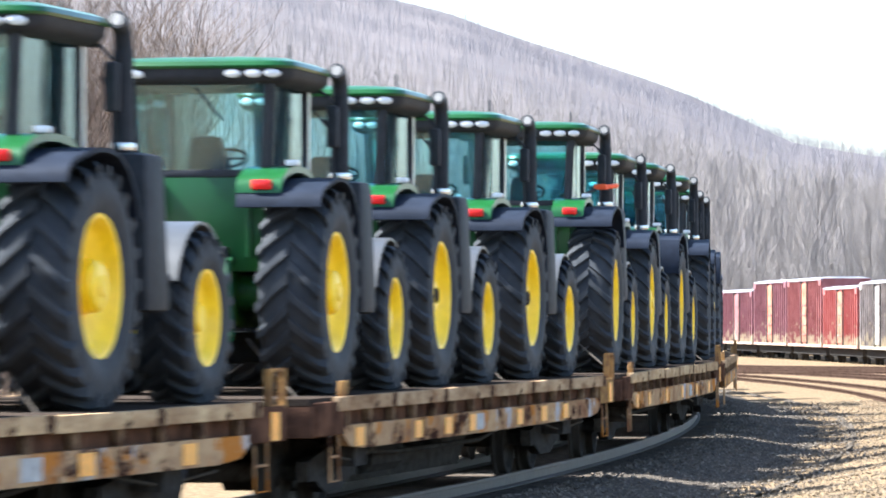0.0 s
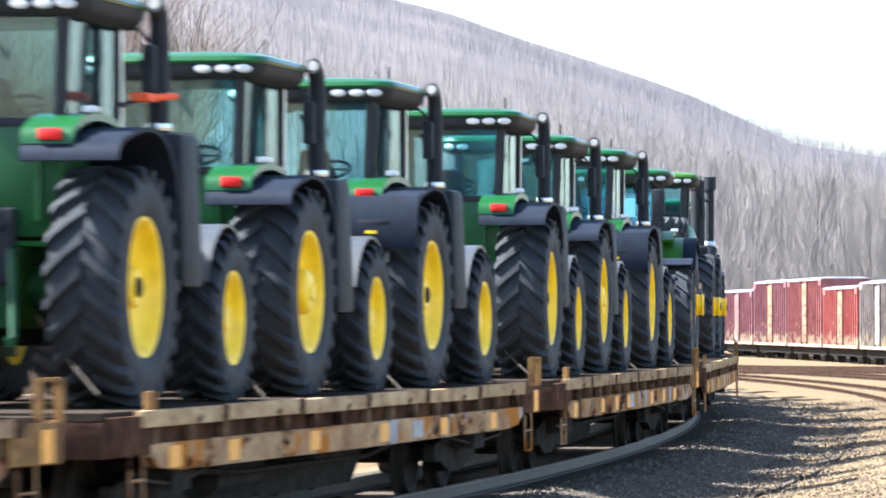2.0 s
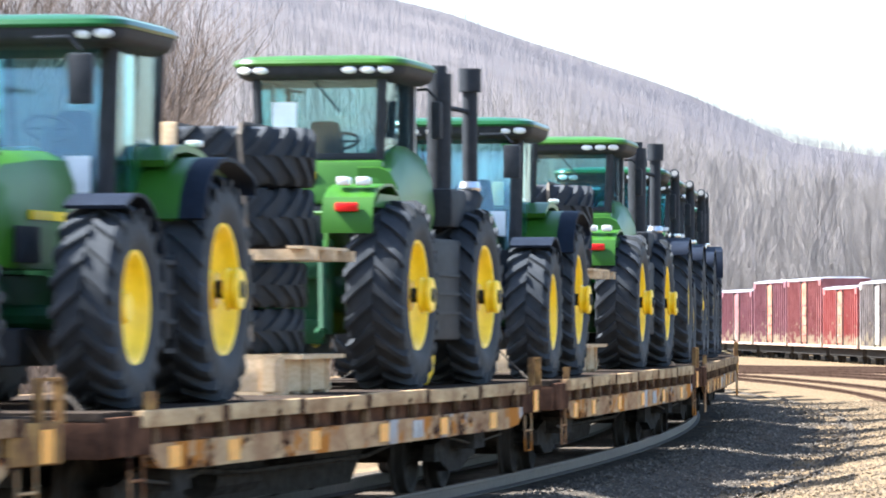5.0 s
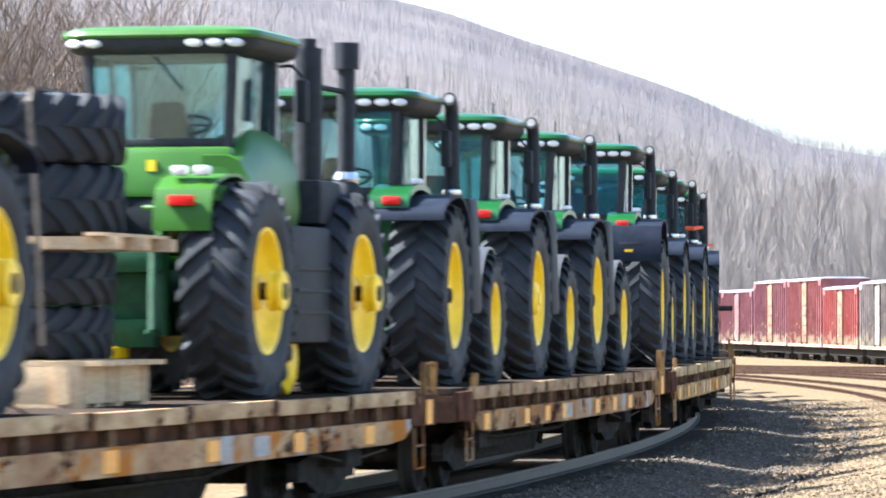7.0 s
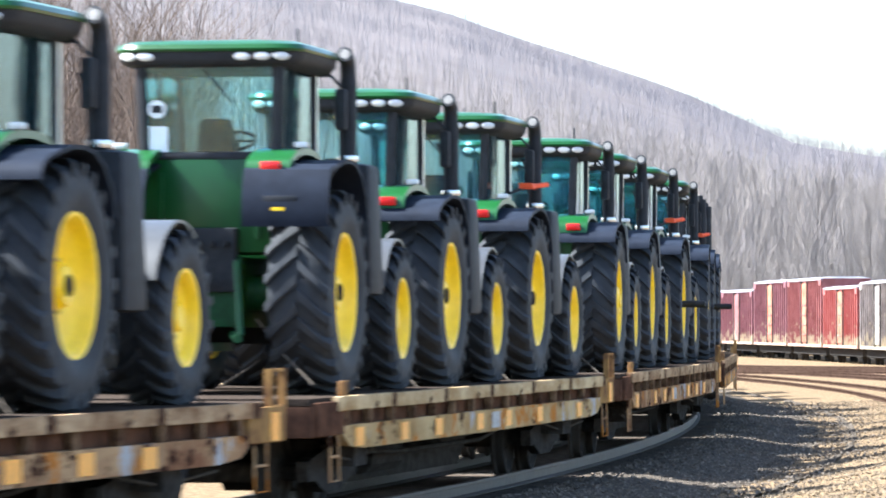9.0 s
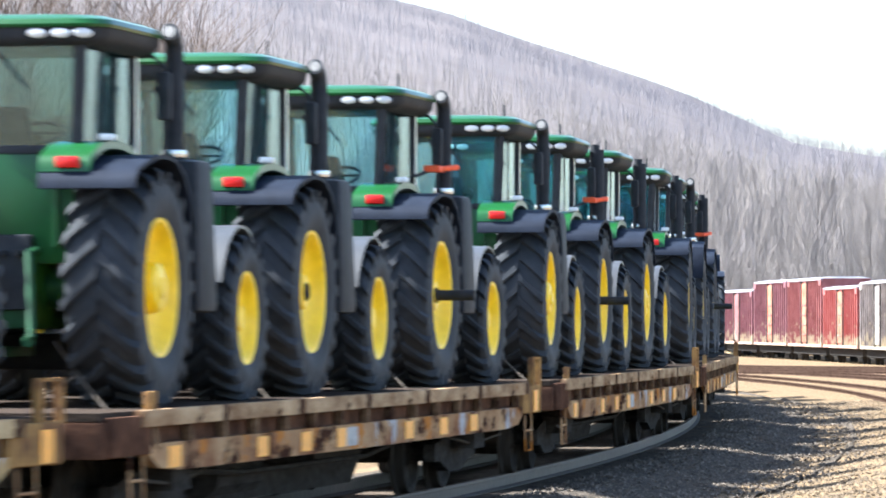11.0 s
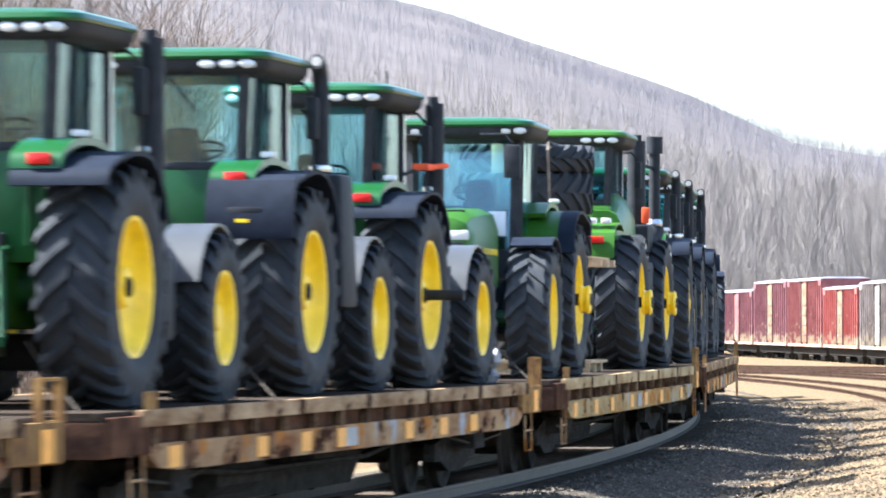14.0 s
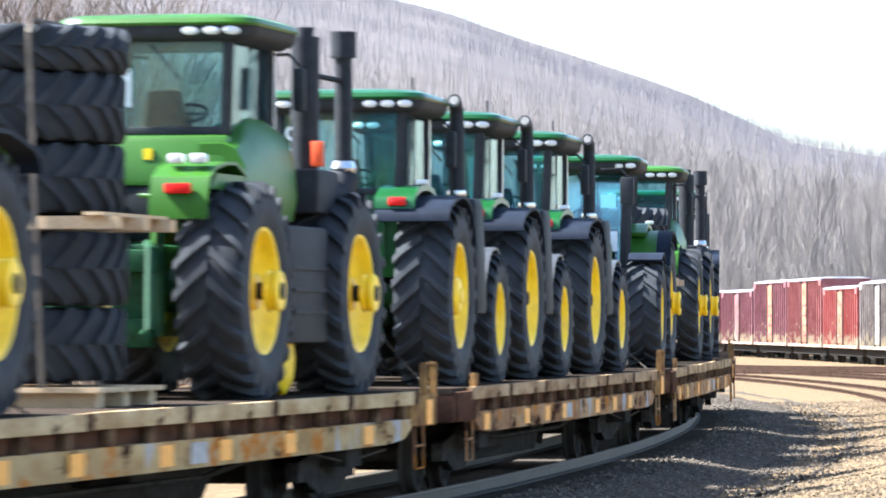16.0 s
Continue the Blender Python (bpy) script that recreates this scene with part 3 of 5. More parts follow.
        tube(bm, [(0.95, 1.42, 3.05), (0.95, 1.42, 3.13)], 0.06, 12)
    part("exhaust_pipe", bm, BLACK, tr, "matt black upright exhaust pipe")
    # pale disc gives the pipe's mouth its sunlit inside as a colour
    if bent:
        part("pipe_end", mk(tube, [(0.95, 1.265, 3.15), (0.95, 1.245, 3.157)], 0.05, 12), PIPE_END, tr, "pale disc for the sunlit pipe mouth")
    part("exhaust_clamp", mk(lathe, [(0, 0.1), (0.03, 0.105), (0.06, 0.1)], 14), CHROME, tr).matrix_basis = pose(0.95, 1.42, 2.12, 0, -90, 0)
    part("hand_rail", mk(tube, [(0.84, 1.30, 1.3), (0.90, 1.32, 1.6), (0.90, 1.30, 2.5), (0.82, 1.28, 2.7)], 0.016, 6), BLACK, tr)
    part("fuel_tank", mk(box, -1.05, -0.42, 0.95, 2.0, 0.55, 1.2, None, 0.08), BLACK, tr)
    part("belly_plate", mk(box, -0.46, 0.46, 0.9, 3.5, 0.36, 0.66, None, 0.05), BLACK, tr)
    part("battery_box", mk(box, 0.42, 0.76, 1.0, 2.05, 0.55, 1.15, None, 0.05), BLACK, tr)
    for s in (1, -1):
        for ya, yb in ((-0.4, -1.15), (3.3, 4.1)):
            part("tie_down_chain", mk(tube, [(s * 0.45, ya, 0.6), (s * 0.8, (ya + yb) / 2, 0.27), (s * 1.15, yb, 0.0)], 0.011, 5), CHAIN, tr, "steel tie-down chain")
    part("beacon", mk(tube, [(0.5, 1.2, 3.26), (0.5, 1.2, 3.40)], 0.012, 6), BLACK, tr)
    if flag:
        bm = bmesh.new()
        box(bm, 0.84, 1.02, 0.86, 1.10, 2.34, 2.41, (0.85, 1.01, 0.86, 1.1), 0.012)
        tube(bm, [(0.98, 1.0, 2.37), (1.12, 1.3, 2.40)], 0.03, 7)
        part("ribbon", bm, ORANGE, tr, "orange warning ribbon tied to the rail")
        part("ribbon_arm", mk(tube, [(0.76, 0.7, 2.28), (0.9, 0.95, 2.36)], 0.02, 6), BLACK, tr)
    if lift:
        for ob in tr.children:
            if ob.name.split(".")[0] not in ("rear_wheel", "front_wheel", "chassis", "hitch", "front_bracket", "front_fender", "cab_steps"):
                ob.location.z += lift
    if rear_ext:
        for ob in tr.children:
            if ob.name.split(".")[0] in ("roof", "roof_visor", "work_lamp"):
                ob.location.y += 0.28
        part("notice", mk(box, -0.52, -0.30, 1.236 + fwd, 1.244 + fwd, 1.72, 2.02), PAPER, tr, "white paper notice on the windscreen")
    if notice:
        part("notice", mk(box, -0.58, -0.40, -0.400, -0.393, 2.26, 2.50), PAPER, tr, "white paper notice on the window")
        d = part("round_sticker", mk(lathe, [(0, 0), (0, 0.085), (0.006, 0.085), (0.006, 0)], 20), PAPER, tr, "round white window sticker")
        d.matrix_basis = pose(-0.50, -0.41, 2.66, 0, 0, -90)
        part("mark", mk(box, 0.006, 0.009, -0.05, 0.05, -0.035, 0.035), BLACK, d)
    return tr


def articulated_tractor(notice=True, lift=0.0, marker=False):
    """Four-wheel-drive tractor on four equal wheels; origin under the rear axle."""
    tr = new("articulated_tractor")
    for s in (1, -1):
        for i, y in enumerate((0, 3.62)):
            wheel("rear_wheel" if y == 0 else "front_wheel", tr, s * 0.945, y, 0.945, ext=True, spin=11 + 9 * i)
    bm = bmesh.new()
    box(bm, -0.34, 0.34, -0.55, 1.5, 0.55, 1.35, None, 0.05)
    box(bm, -0.30, 0.30, 1.5, 5.0, 0.60, 1.25, None, 0.05)
    for y in (0, 3.62):
        tube(bm, [(-0.8, y, 0.945), (0.8, y, 0.945)], 0.19, 14)
    part("chassis", bm, CAST, tr, "dark green articulated chassis")
    bm = bmesh.new()
    for s in (1, -1):
        tube(bm, [(s * 0.3, -0.5, 0.6), (s * 0.45, -1.1, 0.55)], 0.05, 6)
        tube(bm, [(s * 0.3, -0.5, 1.35), (s * 0.4, -0.8, 1.3), (s * 0.45, -1.0, 0.6)], 0.045, 6)
        tube(bm, [(s * 0.42, -0.6, 0.55), (s * 0.42, -0.6, 1.5)], 0.06, 8)
    box(bm, -0.45, 0.45, -0.72, -0.5, 1.1, 1.3, None, 0.03)
    box(bm, -0.38, 0.38, -0.70, -0.5, 0.45, 0.7, None, 0.03)
    part("hitch", bm, CAST, tr, "dark green rear hitch frame")
    part("drawbar", mk(box, -0.1, 0.1, -1.1, -0.5, 0.36, 0.46, None, 0.02), YELLOW, tr)
    part("reflector", mk(box, -0.12, -0.03, -0.735, -0.715, 0.62, 0.68), RED, tr)
    cab(tr, 0.80, 2.42, 1.40, 2.30, 3.08, 0.72, 0.91, True, BRIGHT)
    part("rear_body", mk(box, -0.72, 0.72, 0.56, 0.83, 1.78, 2.24, (-0.71, 0.71, 0.66, 0.83), 0.06), BRIGHT, tr, "bright green rear body panel")
    part("side_body", mk(loft, [[(0.45, y, 1.5), (0.86, y, 1.5), (0.90, y, 1.72), (0.87, y, 1.72 + 0.55 * (z - 1.72)), (0.79, y, 1.72 + 0.88 * (z - 1.72)), (0.68, y, z), (0.45, y, z)] for y, z in ((0.62, 2.16), (0.78, 2.22), (1.10, 2.34), (1.50, 2.42), (2.0, 2.42), (2.4, 2.36))]), BRIGHT, tr, "bright green rounded cab side")
    part("lower_frame", mk(box, -0.62, 0.62, 0.60, 0.95, 1.30, 1.80, None, 0.04), BLACK, tr)
    part("emblem", mk(box, -0.06, 0.02, 0.60, 0.66, 2.02, 2.12), YELLOW, tr)
    for s in (1, -1):
        bm = bmesh.new()
        strip(bm, [(-0.84, 1.46), (-0.83, 1.66), (-0.75, 1.82), (-0.54, 1.92), (-0.2, 1.97), (0.15, 1.98), (0.45, 1.90), (0.62, 1.78)], *((0.40, 0.92) if s > 0 else (-0.92, -0.40)), 0.03)
        sbox(bm, s, 0.40, 0.44, -0.78, 0.6, 1.25, 1.75, top=(0.40, 0.44, -0.6, 0.5))
        sbox(bm, s, 0.895, 0.925, -0.78, 0.6, 1.72, 1.86, top=(0.895, 0.925, -0.5, 0.4))
        part("fender", bm, BRIGHT, tr, "bright green rear fender")
        tail_light(tr, s * 0.66, -0.845, 1.72, 0.24)
        for x in (0.58, 0.78):
            part("fender_lamp", mk(sbox, s, x - 0.07, x + 0.07, -0.66, -0.52, 1.94, 2.03, None, 0.03), LAMP_AND_GLINT, tr)
        part("step_rail", mk(tube, [(s * 0.3, -0.75, 1.66), (s * 0.45, -0.8, 1.66)], 0.022, 6), BRIGHT, tr)
        bm = bmesh.new()
        sbox(bm, s, 0.70, 1.12, 1.22, 2.72, 0.48, 1.55, bevel=0.05)
        for z in (0.75, 0.95, 1.15):
            part("step", mk(sbox, s, 1.121, 1.145, 1.35, 2.6, z, z + 0.03), BLACK, tr)
        part("fuel_tank", bm, BLACK, tr, "black moulded fuel tank with steps")
        mirror(tr, s, 0.92, 2.4, 2.72)
    part("exhaust_box", mk(box, 0.52, 1.05, 2.62, 3.45, 1.58, 2.0, None, 0.06), BLACK, tr, "black aftertreatment box")
    part("exhaust_elbow", mk(tube, [(0.86, 3.2, 1.75), (1.0, 3.55, 1.78), (1.04, 3.68, 1.95)], 0.15, 12), BLACK, tr)
    bm = bmesh.new()
    tube(bm, [(0.84, 2.95, 1.95), (0.84, 2.95, 3.24)], 0.135, 16)
    tube(bm, [(0.84, 2.95, 3.23), (0.84, 2.95, 3.33)], 0.08, 12)
    part("air_intake", bm, BLACK, tr, "thick black intake stack")
    bm = bmesh.new()
    tube(bm, [(1.04, 3.65, 1.95), (1.04, 3.65, 3.22)], 0.085, 14)
    tube(bm, [(1.04, 3.65, 3.08), (1.04, 3.65, 3.33)], 0.125, 16)
    tube(bm, [(0.84, 3.0, 2.90), (1.04, 3.65, 2.86)], 0.03, 6)
    part("exhaust_pipe", bm, BLACK, tr, "black exhaust stack with cap")
    part("exhaust_clamp", mk(lathe, [(0, 0.1), (0.05, 0.12), (0.12, 0.1)], 14), CHROME, tr).matrix_basis = pose(1.04, 3.65, 1.98, 0, -90, 0)
    hood(tr, 2.6, 5.0, 1.25, 2.1, 0.52)
    if marker:
        part("marker_lamp", mk(box, 0.93, 1.05, 2.80, 2.84, 2.02, 2.26, None, 0.02), ORANGE, tr, "orange marker lamp")
    part("wheel_weight", mk(lathe, [(0.70, 0.0), (0.70, 0.30), (0.95, 0.32), (0.98, 0.26), (0.98, 0)], 8), YELLOW, tr, "yellow cast weight").matrix_basis = pose(0, 1.75, 0.33)
    part("front_weight", mk(box, -0.5, 0.5, 5.0, 5.3, 0.5, 1.15, None, 0.04), GREEN, tr)
    if notice:
        part("notice", mk(box, -0.50, -0.24, 0.818, 0.824, 2.50, 2.85), PAPER, tr, "white paper notice on the window")
    for ob in tr.children:
        if ob.name.split(".")[0] not in ("rear_wheel", "front_wheel", "chassis", "hitch", "drawbar", "reflector", "wheel_weight", "fuel_tank", "step"):
            ob.location.z += lift
    return tr


def tyre_stack(tall=False):
    """Spare tyres lying on timber, strapped down."""
    st = new("tyre_stack")
    if tall:
        for y in (-0.75, 0.0, 0.75):
            part("bearer", mk(box, -0.85, 0.95, y - 0.09, y + 0.09, 0.0, 0.12), PINE, st, "", 0)
    z0 = 0.12 if tall else 0.0
    for i in range(7):
        y = -0.84 + 0.28 * i
        part("pallet_board", mk(box, -0.9, 1.0, y - 0.11, y + 0.11, z0, z0 + 0.04), PINE, st, "pale pine board", 0)
    # each tyre: height of its middle, shift, thickness and width as shares
    rows = ((0.50, 0, 0, 0.95, 0.95), (1.10, 0.03, -0.03, 0.95, 0.95), (1.82, -0.02, 0.03, 0.9, 0.95), (2.39, 0, 0, 0.9, 0.95), (2.85, 0.02, 0, 0.6, 0.95)) if tall else ((0.26, 0, 0, 0.68, 0.84), (0.69, 0.03, -0.03, 0.68, 0.84), (1.32, -0.02, 0.03, 0.9, 0.95), (1.89, 0, 0, 0.9, 0.95))
    for i, (z, dx, dy, th, wd) in enumerate(rows):
        t = part("tyre", TYRE_R, None, st, "black lugged spare tyre")
        t.matrix_basis = pose(dx, dy, z, 0, -90, 37 * i) @ Matrix.Diagonal((th, wd, wd, 1))
        part("tread", TREAD_R, None, t)["kind"] = "stuff"
    zs = 1.41 if tall else 0.92
    for y in (-0.78, 0.0, 0.78):
        part("spacer_timber", mk(box, -1.0, 1.12, y - 0.07, y + 0.07, zs, zs + 0.10), PINE, st, "pale spacer timber", 0)
    for x in (-0.75, 0.95):
        part("spacer_timber", mk(box, x - 0.08, x + 0.08, -0.95, 0.95, zs + 0.102, zs + 0.13), PINE, st, "pale spacer timber", 0)
    zt = 3.05 if tall else 2.18
    webbing = mat("strap_webbing", (0.13, 0.11, 0.09), 0.8)
    for x, d in ((-0.25, 0.0), (0.42, 0.12)):
        bm = bmesh.new()
        tube(bm, [(x + d, -0.97, 0.16), (x + d * 0.6, -0.965, 1.2), (x, -0.95, zt - 0.1), (x, -0.85, zt), (x, 0.85, zt), (x, 0.95, zt - 0.1), (x, 0.97, 0.16)], 0.025, 4)
        part("strap", bm, webbing, st, "worn webbing strap")
    if tall:
        bm = bmesh.new()
        for i in range(26):
            z = 2.15 - 0.075 * i
            ring = [(0.50 + (0.035 if i % 2 else 0.012) * math.cos(q * math.tau / 8), 0.98 + (0.012 if i % 2 else 0.035) * math.cos(q * math.tau / 8), z + 0.048 * math.sin(q * math.tau / 8)) for q in range(9)]
            tube(bm, ring, 0.011, 5, cap=False)
        part("chain", bm, mat("brass_chain", (0.45, 0.34, 0.14), 0.45, 0.6), st, "hanging golden chain")["kind"] = "stuff"
    part("corner_board", mk(box, -0.33, -0.17, -0.985, -0.955, zt - 0.4, zt + 0.02, None, 0.01), PINE, st, "cardboard corner guard")
    return st


def crate():
    c = new("timber_crate")
    for y0, y1 in ((-0.95, -0.05), (0.0, 0.95)):
        part("box", mk(box, -0.78, 0.84, y0, y1, 0.03, 0.33, None, 0.01), PINE, c)
    for y in (-0.9, -0.45, 0.1, 0.8):
        part("runner", mk(box, -0.8, 0.86, y - 0.05, y + 0.05, 0.0, 0.03), PINE, c)
    for y in (-0.86, -0.14, 0.09, 0.86):
        part("batten", mk(box, 0.84, 0.865, y - 0.05, y + 0.05, 0.03, 0.33), PINE, c)
    for x in (-0.6, 0.7):
        part("batten", mk(box, x - 0.06, x + 0.06, -0.975, -0.95, 0.03, 0.33), PINE, c)
    part("label", mk(box, 0.05, 0.24, -0.957, -0.951, 0.05, 0.31), PAPER, c, "pale paper label")
    return c


# ---- flatcar ----
HALF = 9.15
SILL_LEN = HALF - 1.15
POCKET = mesh_of("stake_pocket", mk(box, -0.035, 0.035, -0.05, 0.05, -0.075, 0.075, None, 0.008), POCKETM)
STRIP_SEG = [mesh_of("side_board", mk(box, -0.04, 0.04, -1.36, 1.36, -0.065, 0.065, None, 0.006), m) for m in BOARDM]
REFL = mesh_of("reflector", mk(box, -0.003, 0.003, -0.19, 0.19, -0.085, 0.085), MARK)
TRUCK_WHEEL = mesh_of("truck_wheel", mk(lathe, [(-0.05, 0.10), (-0.05, 0.45), (-0.02, 0.455), (0.0, 0.42), (0.10, 0.415), (0.10, 0.36), (0.05, 0.34), (0.05, 0.14), (0.10, 0.10), (0.10, 0)], 24), STEELD)
def wheelset_shape(bm):
    """Two flanged wheels on one axle."""
    prof = [(-0.05, 0.10), (-0.05, 0.45), (-0.02, 0.455), (0.0, 0.42), (0.10, 0.415), (0.10, 0.36), (0.05, 0.34), (0.05, 0.14), (0.10, 0.10), (0.10, 0.05)]
    lathe(bm, [(-x - 0.70, r) for x, r in prof[::-1]] + [(0.70 + x, r) for x, r in prof], 24)


WHEELSET = mesh_of("wheelset", mk(wheelset_shape), STEELD)
BRACKET = mesh_of("stake", mk(lambda bm: (box(bm, -0.03, 0.03, -0.26, -0.18, 0, 0.31), box(bm, -0.03, 0.03, 0.18, 0.26, 0, 0.31), box(bm, -0.025, 0.025, -0.26, 0.26, 0.31, 0.335), box(bm, -0.02, 0.02, -0.26, 0.26, 0.0, 0.03))), SILLY)
SHORT_STAKE = mesh_of("stake", mk(box, -0.03, 0.03, -0.10, 0.10, 0, 0.17, None, 0.01), SILLY)
PLANK = mesh_of("deck_plank", mk(box, -1.47, 1.47, -0.222, 0.222, -0.03, 0.03), DECKW)


def flatcar(marks, tint):
    """Rusty flat wagon, origin on the rail tops at its middle, length along y."""
    car = new("flatcar")
    sillm, endm, boards = tint
    bm = bmesh.new()
    loft(bm, [[(-0.36, y, z), (0.36, y, z), (0.36, y, 1.0), (-0.36, y, 1.0)] for y, z in ((-HALF + 0.2, 0.55), (-5.0, 0.45), (-4.5, 0.15), (4.5, 0.15), (5.0, 0.45), (HALF - 0.2, 0.55))])
    part("centre_sill", bm, STEELD, car, "dark deep-bellied centre sill")
    bm = bmesh.new()
    for i in range(17):
        y = -8.0 + i
        box(bm, -1.40, 1.40, y - 0.06, y + 0.06, 0.80, 1.03)
    part("cross_bearer", bm, SILLD, car)
    n = 41
    for i in range(n):
        ob = part("deck_plank", PLANK, None, car)
        ob.location = (0, -HALF + 0.225 + i * (2 * HALF - 0.45) / (n - 1), 1.095)
    for s in (1, -1):
        x = s * 1.50
        ys = SILL_LEN
        bm = bmesh.new()
        # pressed channel with sloped ends
        secs = []
        for y, zb in ((-ys, 0.80), (-ys + 0.35, 0.68), (-ys + 1.0, 0.645), (0, 0.635), (ys - 1.0, 0.645), (ys - 0.35, 0.68), (ys, 0.80)):
            secs.append([(x - s * 0.05, y, zb), (x + s * 0.035, y, zb), (x + s * 0.035, y, 0.865), (x - s * 0.05, y, 0.865)])
        loft(bm, secs)
        part("side_sill", bm, sillm, car, "tan rusted side sill")
        part("sill_web", mk(box, min(x - s * 0.10, x - s * 0.06), max(x - s * 0.10, x - s * 0.06), -ys, ys, 0.85, 1.0), SILLD, car, "dark brown recessed web")
        for i in range(6):
            ob = part("side_board", boards, None, car)
            ob.location = (x + s * 0.02, -6.85 + i * 2.74, 1.065 + 0.004 * math.sin(3.1 * i + marks))
        for i in range(15):
            ob = part("stake_pocket", POCKET, None, car)
            ob.location = (x - s * 0.005, -7.7 + 1.1 * i, 0.932)
        rnd = random.Random(marks * 7 + s)
        y = -7.2
        while y < 7.4:
            ob = part("reflector", REFL, None, car)
            ob.location = (x + s * 0.040, y, 0.755)
            y += 1.4 + rnd.random() * 1.6
        ob = part("number_board", mk(box, -0.004, 0.004, -0.24, 0.24, -0.085, 0.085), PLATE, car, "weathered white data panel")
        ob.location = (x + s * 0.041, 2.2 - marks % 5, 0.755)
    for e in (1, -1):
        bm = bmesh.new()
        box(bm, -1.50, 1.50, min(e * (SILL_LEN + 0.05), e * HALF), max(e * (SILL_LEN + 0.05), e * HALF), 0.78, 1.06, None, 0.02)
        part("end_sill", bm, endm if e > 0 else SILLD, car, "rusty end sill")
        for s in (1, -1):
            bm = bmesh.new()
            sbox(bm, s, 1.46, 1.54, min(e * (SILL_LEN - 0.1), e * (HALF - 0.1)), max(e * (SILL_LEN - 0.1), e * (HALF - 0.1)), 0.79, 1.09, bevel=0.015)
            part("corner_plate", bm, endm if e > 0 else SILLD, car)
            part("end_reflector", mk(sbox, s, 1.541, 1.547, e * (HALF - 0.45) - 0.13, e * (HALF - 0.45) + 0.13, 0.80, 1.04), MARK, car, "large orange reflector") if e > 0 else None
        for s in (1, -1):
            bm = bmesh.new()
            y = e * (SILL_LEN + 0.3)
            tube(bm, [(s * 1.52, y - 0.2, 0.9), (s * 1.53, y - 0.2, 0.38), (s * 1.53, y + 0.2, 0.38), (s * 1.52, y + 0.2, 0.9)], 0.014, 5)
            tube(bm, [(s * 1.53, y - 0.2, 0.6), (s * 1.53, y + 0.2, 0.6)], 0.014, 5)
            part("sill_step", bm, SILL, car, "steel foot step")
        bm = bmesh.new()
        box(bm, -0.14, 0.14, min(e * (HALF - 0.1), e * (HALF + 0.42)), max(e * (HALF - 0.1), e * (HALF + 0.42)), 0.62, 0.86, None, 0.03)
        box(bm, -0.2, 0.2, min(e * (HALF - 0.2), e * HALF), max(e * (HALF - 0.2), e * HALF), 0.5, 0.95)
        part("coupler", bm, SILLD, car, "rust-brown knuckle coupler")
        # bogie
        yb = e * 6.3
        bog = part("bogie", mk(lambda bm: (box(bm, -1.0, 1.0, yb - 0.2, yb + 0.2, 0.42, 0.70, None, 0.03), [tube(bm, [(-0.98, yb + d, 0.42), (0.98, yb + d, 0.42)], 0.08, 8) for d in (-0.86, 0.86)])), STEELD, car, "dark greasy bogie")
        for s in (1, -1):
            bm = bmesh.new()
            loft(bm, [[(s * 0.98, yb + y, a), (s * 1.10, yb + y, a), (s * 1.10, yb + y, b), (s * 0.98, yb + y, b)] for y, a, b in ((-1.1, 0.34, 0.52), (-0.8, 0.34, 0.56), (-0.35, 0.22, 0.62), (0.35, 0.22, 0.62), (0.8, 0.34, 0.56), (1.1, 0.34, 0.52))])
            part("side_frame", bm, STEELD, bog)
        for d in (-0.86, 0.86):
            part("wheelset", WHEELSET, None, bog).matrix_basis = pose(0, yb + d, 0.418)
    bm = bmesh.new()
    tube(bm, [(0.9, -4.6, 0.55), (0.95, -2.5, 0.48), (0.95, 2.5, 0.48), (0.9, 4.6, 0.6)], 0.025, 6)
    box(bm, 0.4, 0.9, 0.5, 1.6, 0.45, 0.8, None, 0.05)
    box(bm, -0.95, -0.4, -2.2, -0.9, 0.35, 0.8, None, 0.05)
    tube(bm, [(0.62, -2.9, 0.45), (0.62, -1.2, 0.45)], 0.2, 10)
    part("brake_gear", bm, STEELD, car)
    for e in (1, -1):
        part("brake_hose", mk(tube, [(0.35, e * (HALF - 0.1), 0.7), (0.38, e * (HALF + 0.15), 0.4), (0.3, e * (HALF + 0.4), 0.32)], 0.025, 6), BLACK, car)
        part("rod", mk(tube, [(1.25, e * 4.9, 0.62), (1.3, e * 6.2, 0.50), (1.35, e * 7.6, 0.58)], 0.015, 5), CHAIN, car)
        for s in (1, -1):
            bm = mk(box, s * 1.2 - 0.16, s * 1.2 + 0.16, e * 6.3 - 0.28, e * 6.3 + 0.28, 0.46, 0.66)
            part("bolster_block", bm, STEELD, car)
    ob = part("stake", BRACKET, None, car, "ochre tall stake bracket")
    ob.location = (1.50, HALF - 0.30, 1.07)
    ob = part("stake", SHORT_STAKE, None, car)
    ob.location = (1.50, -HALF + 1.35, 1.10)
    return car


# ---- ground ----
def yard_level(y):
    """The yard's ground falls gently away from the eye."""
    return -0.17 - 0.49 * min(1.0, max(0.0, (y - 170) / 75))


def mix_to(a, b, f):
    f = min(1.0, max(0.0, f))
    return a + (b - a) * f * f * (3 - 2 * f)


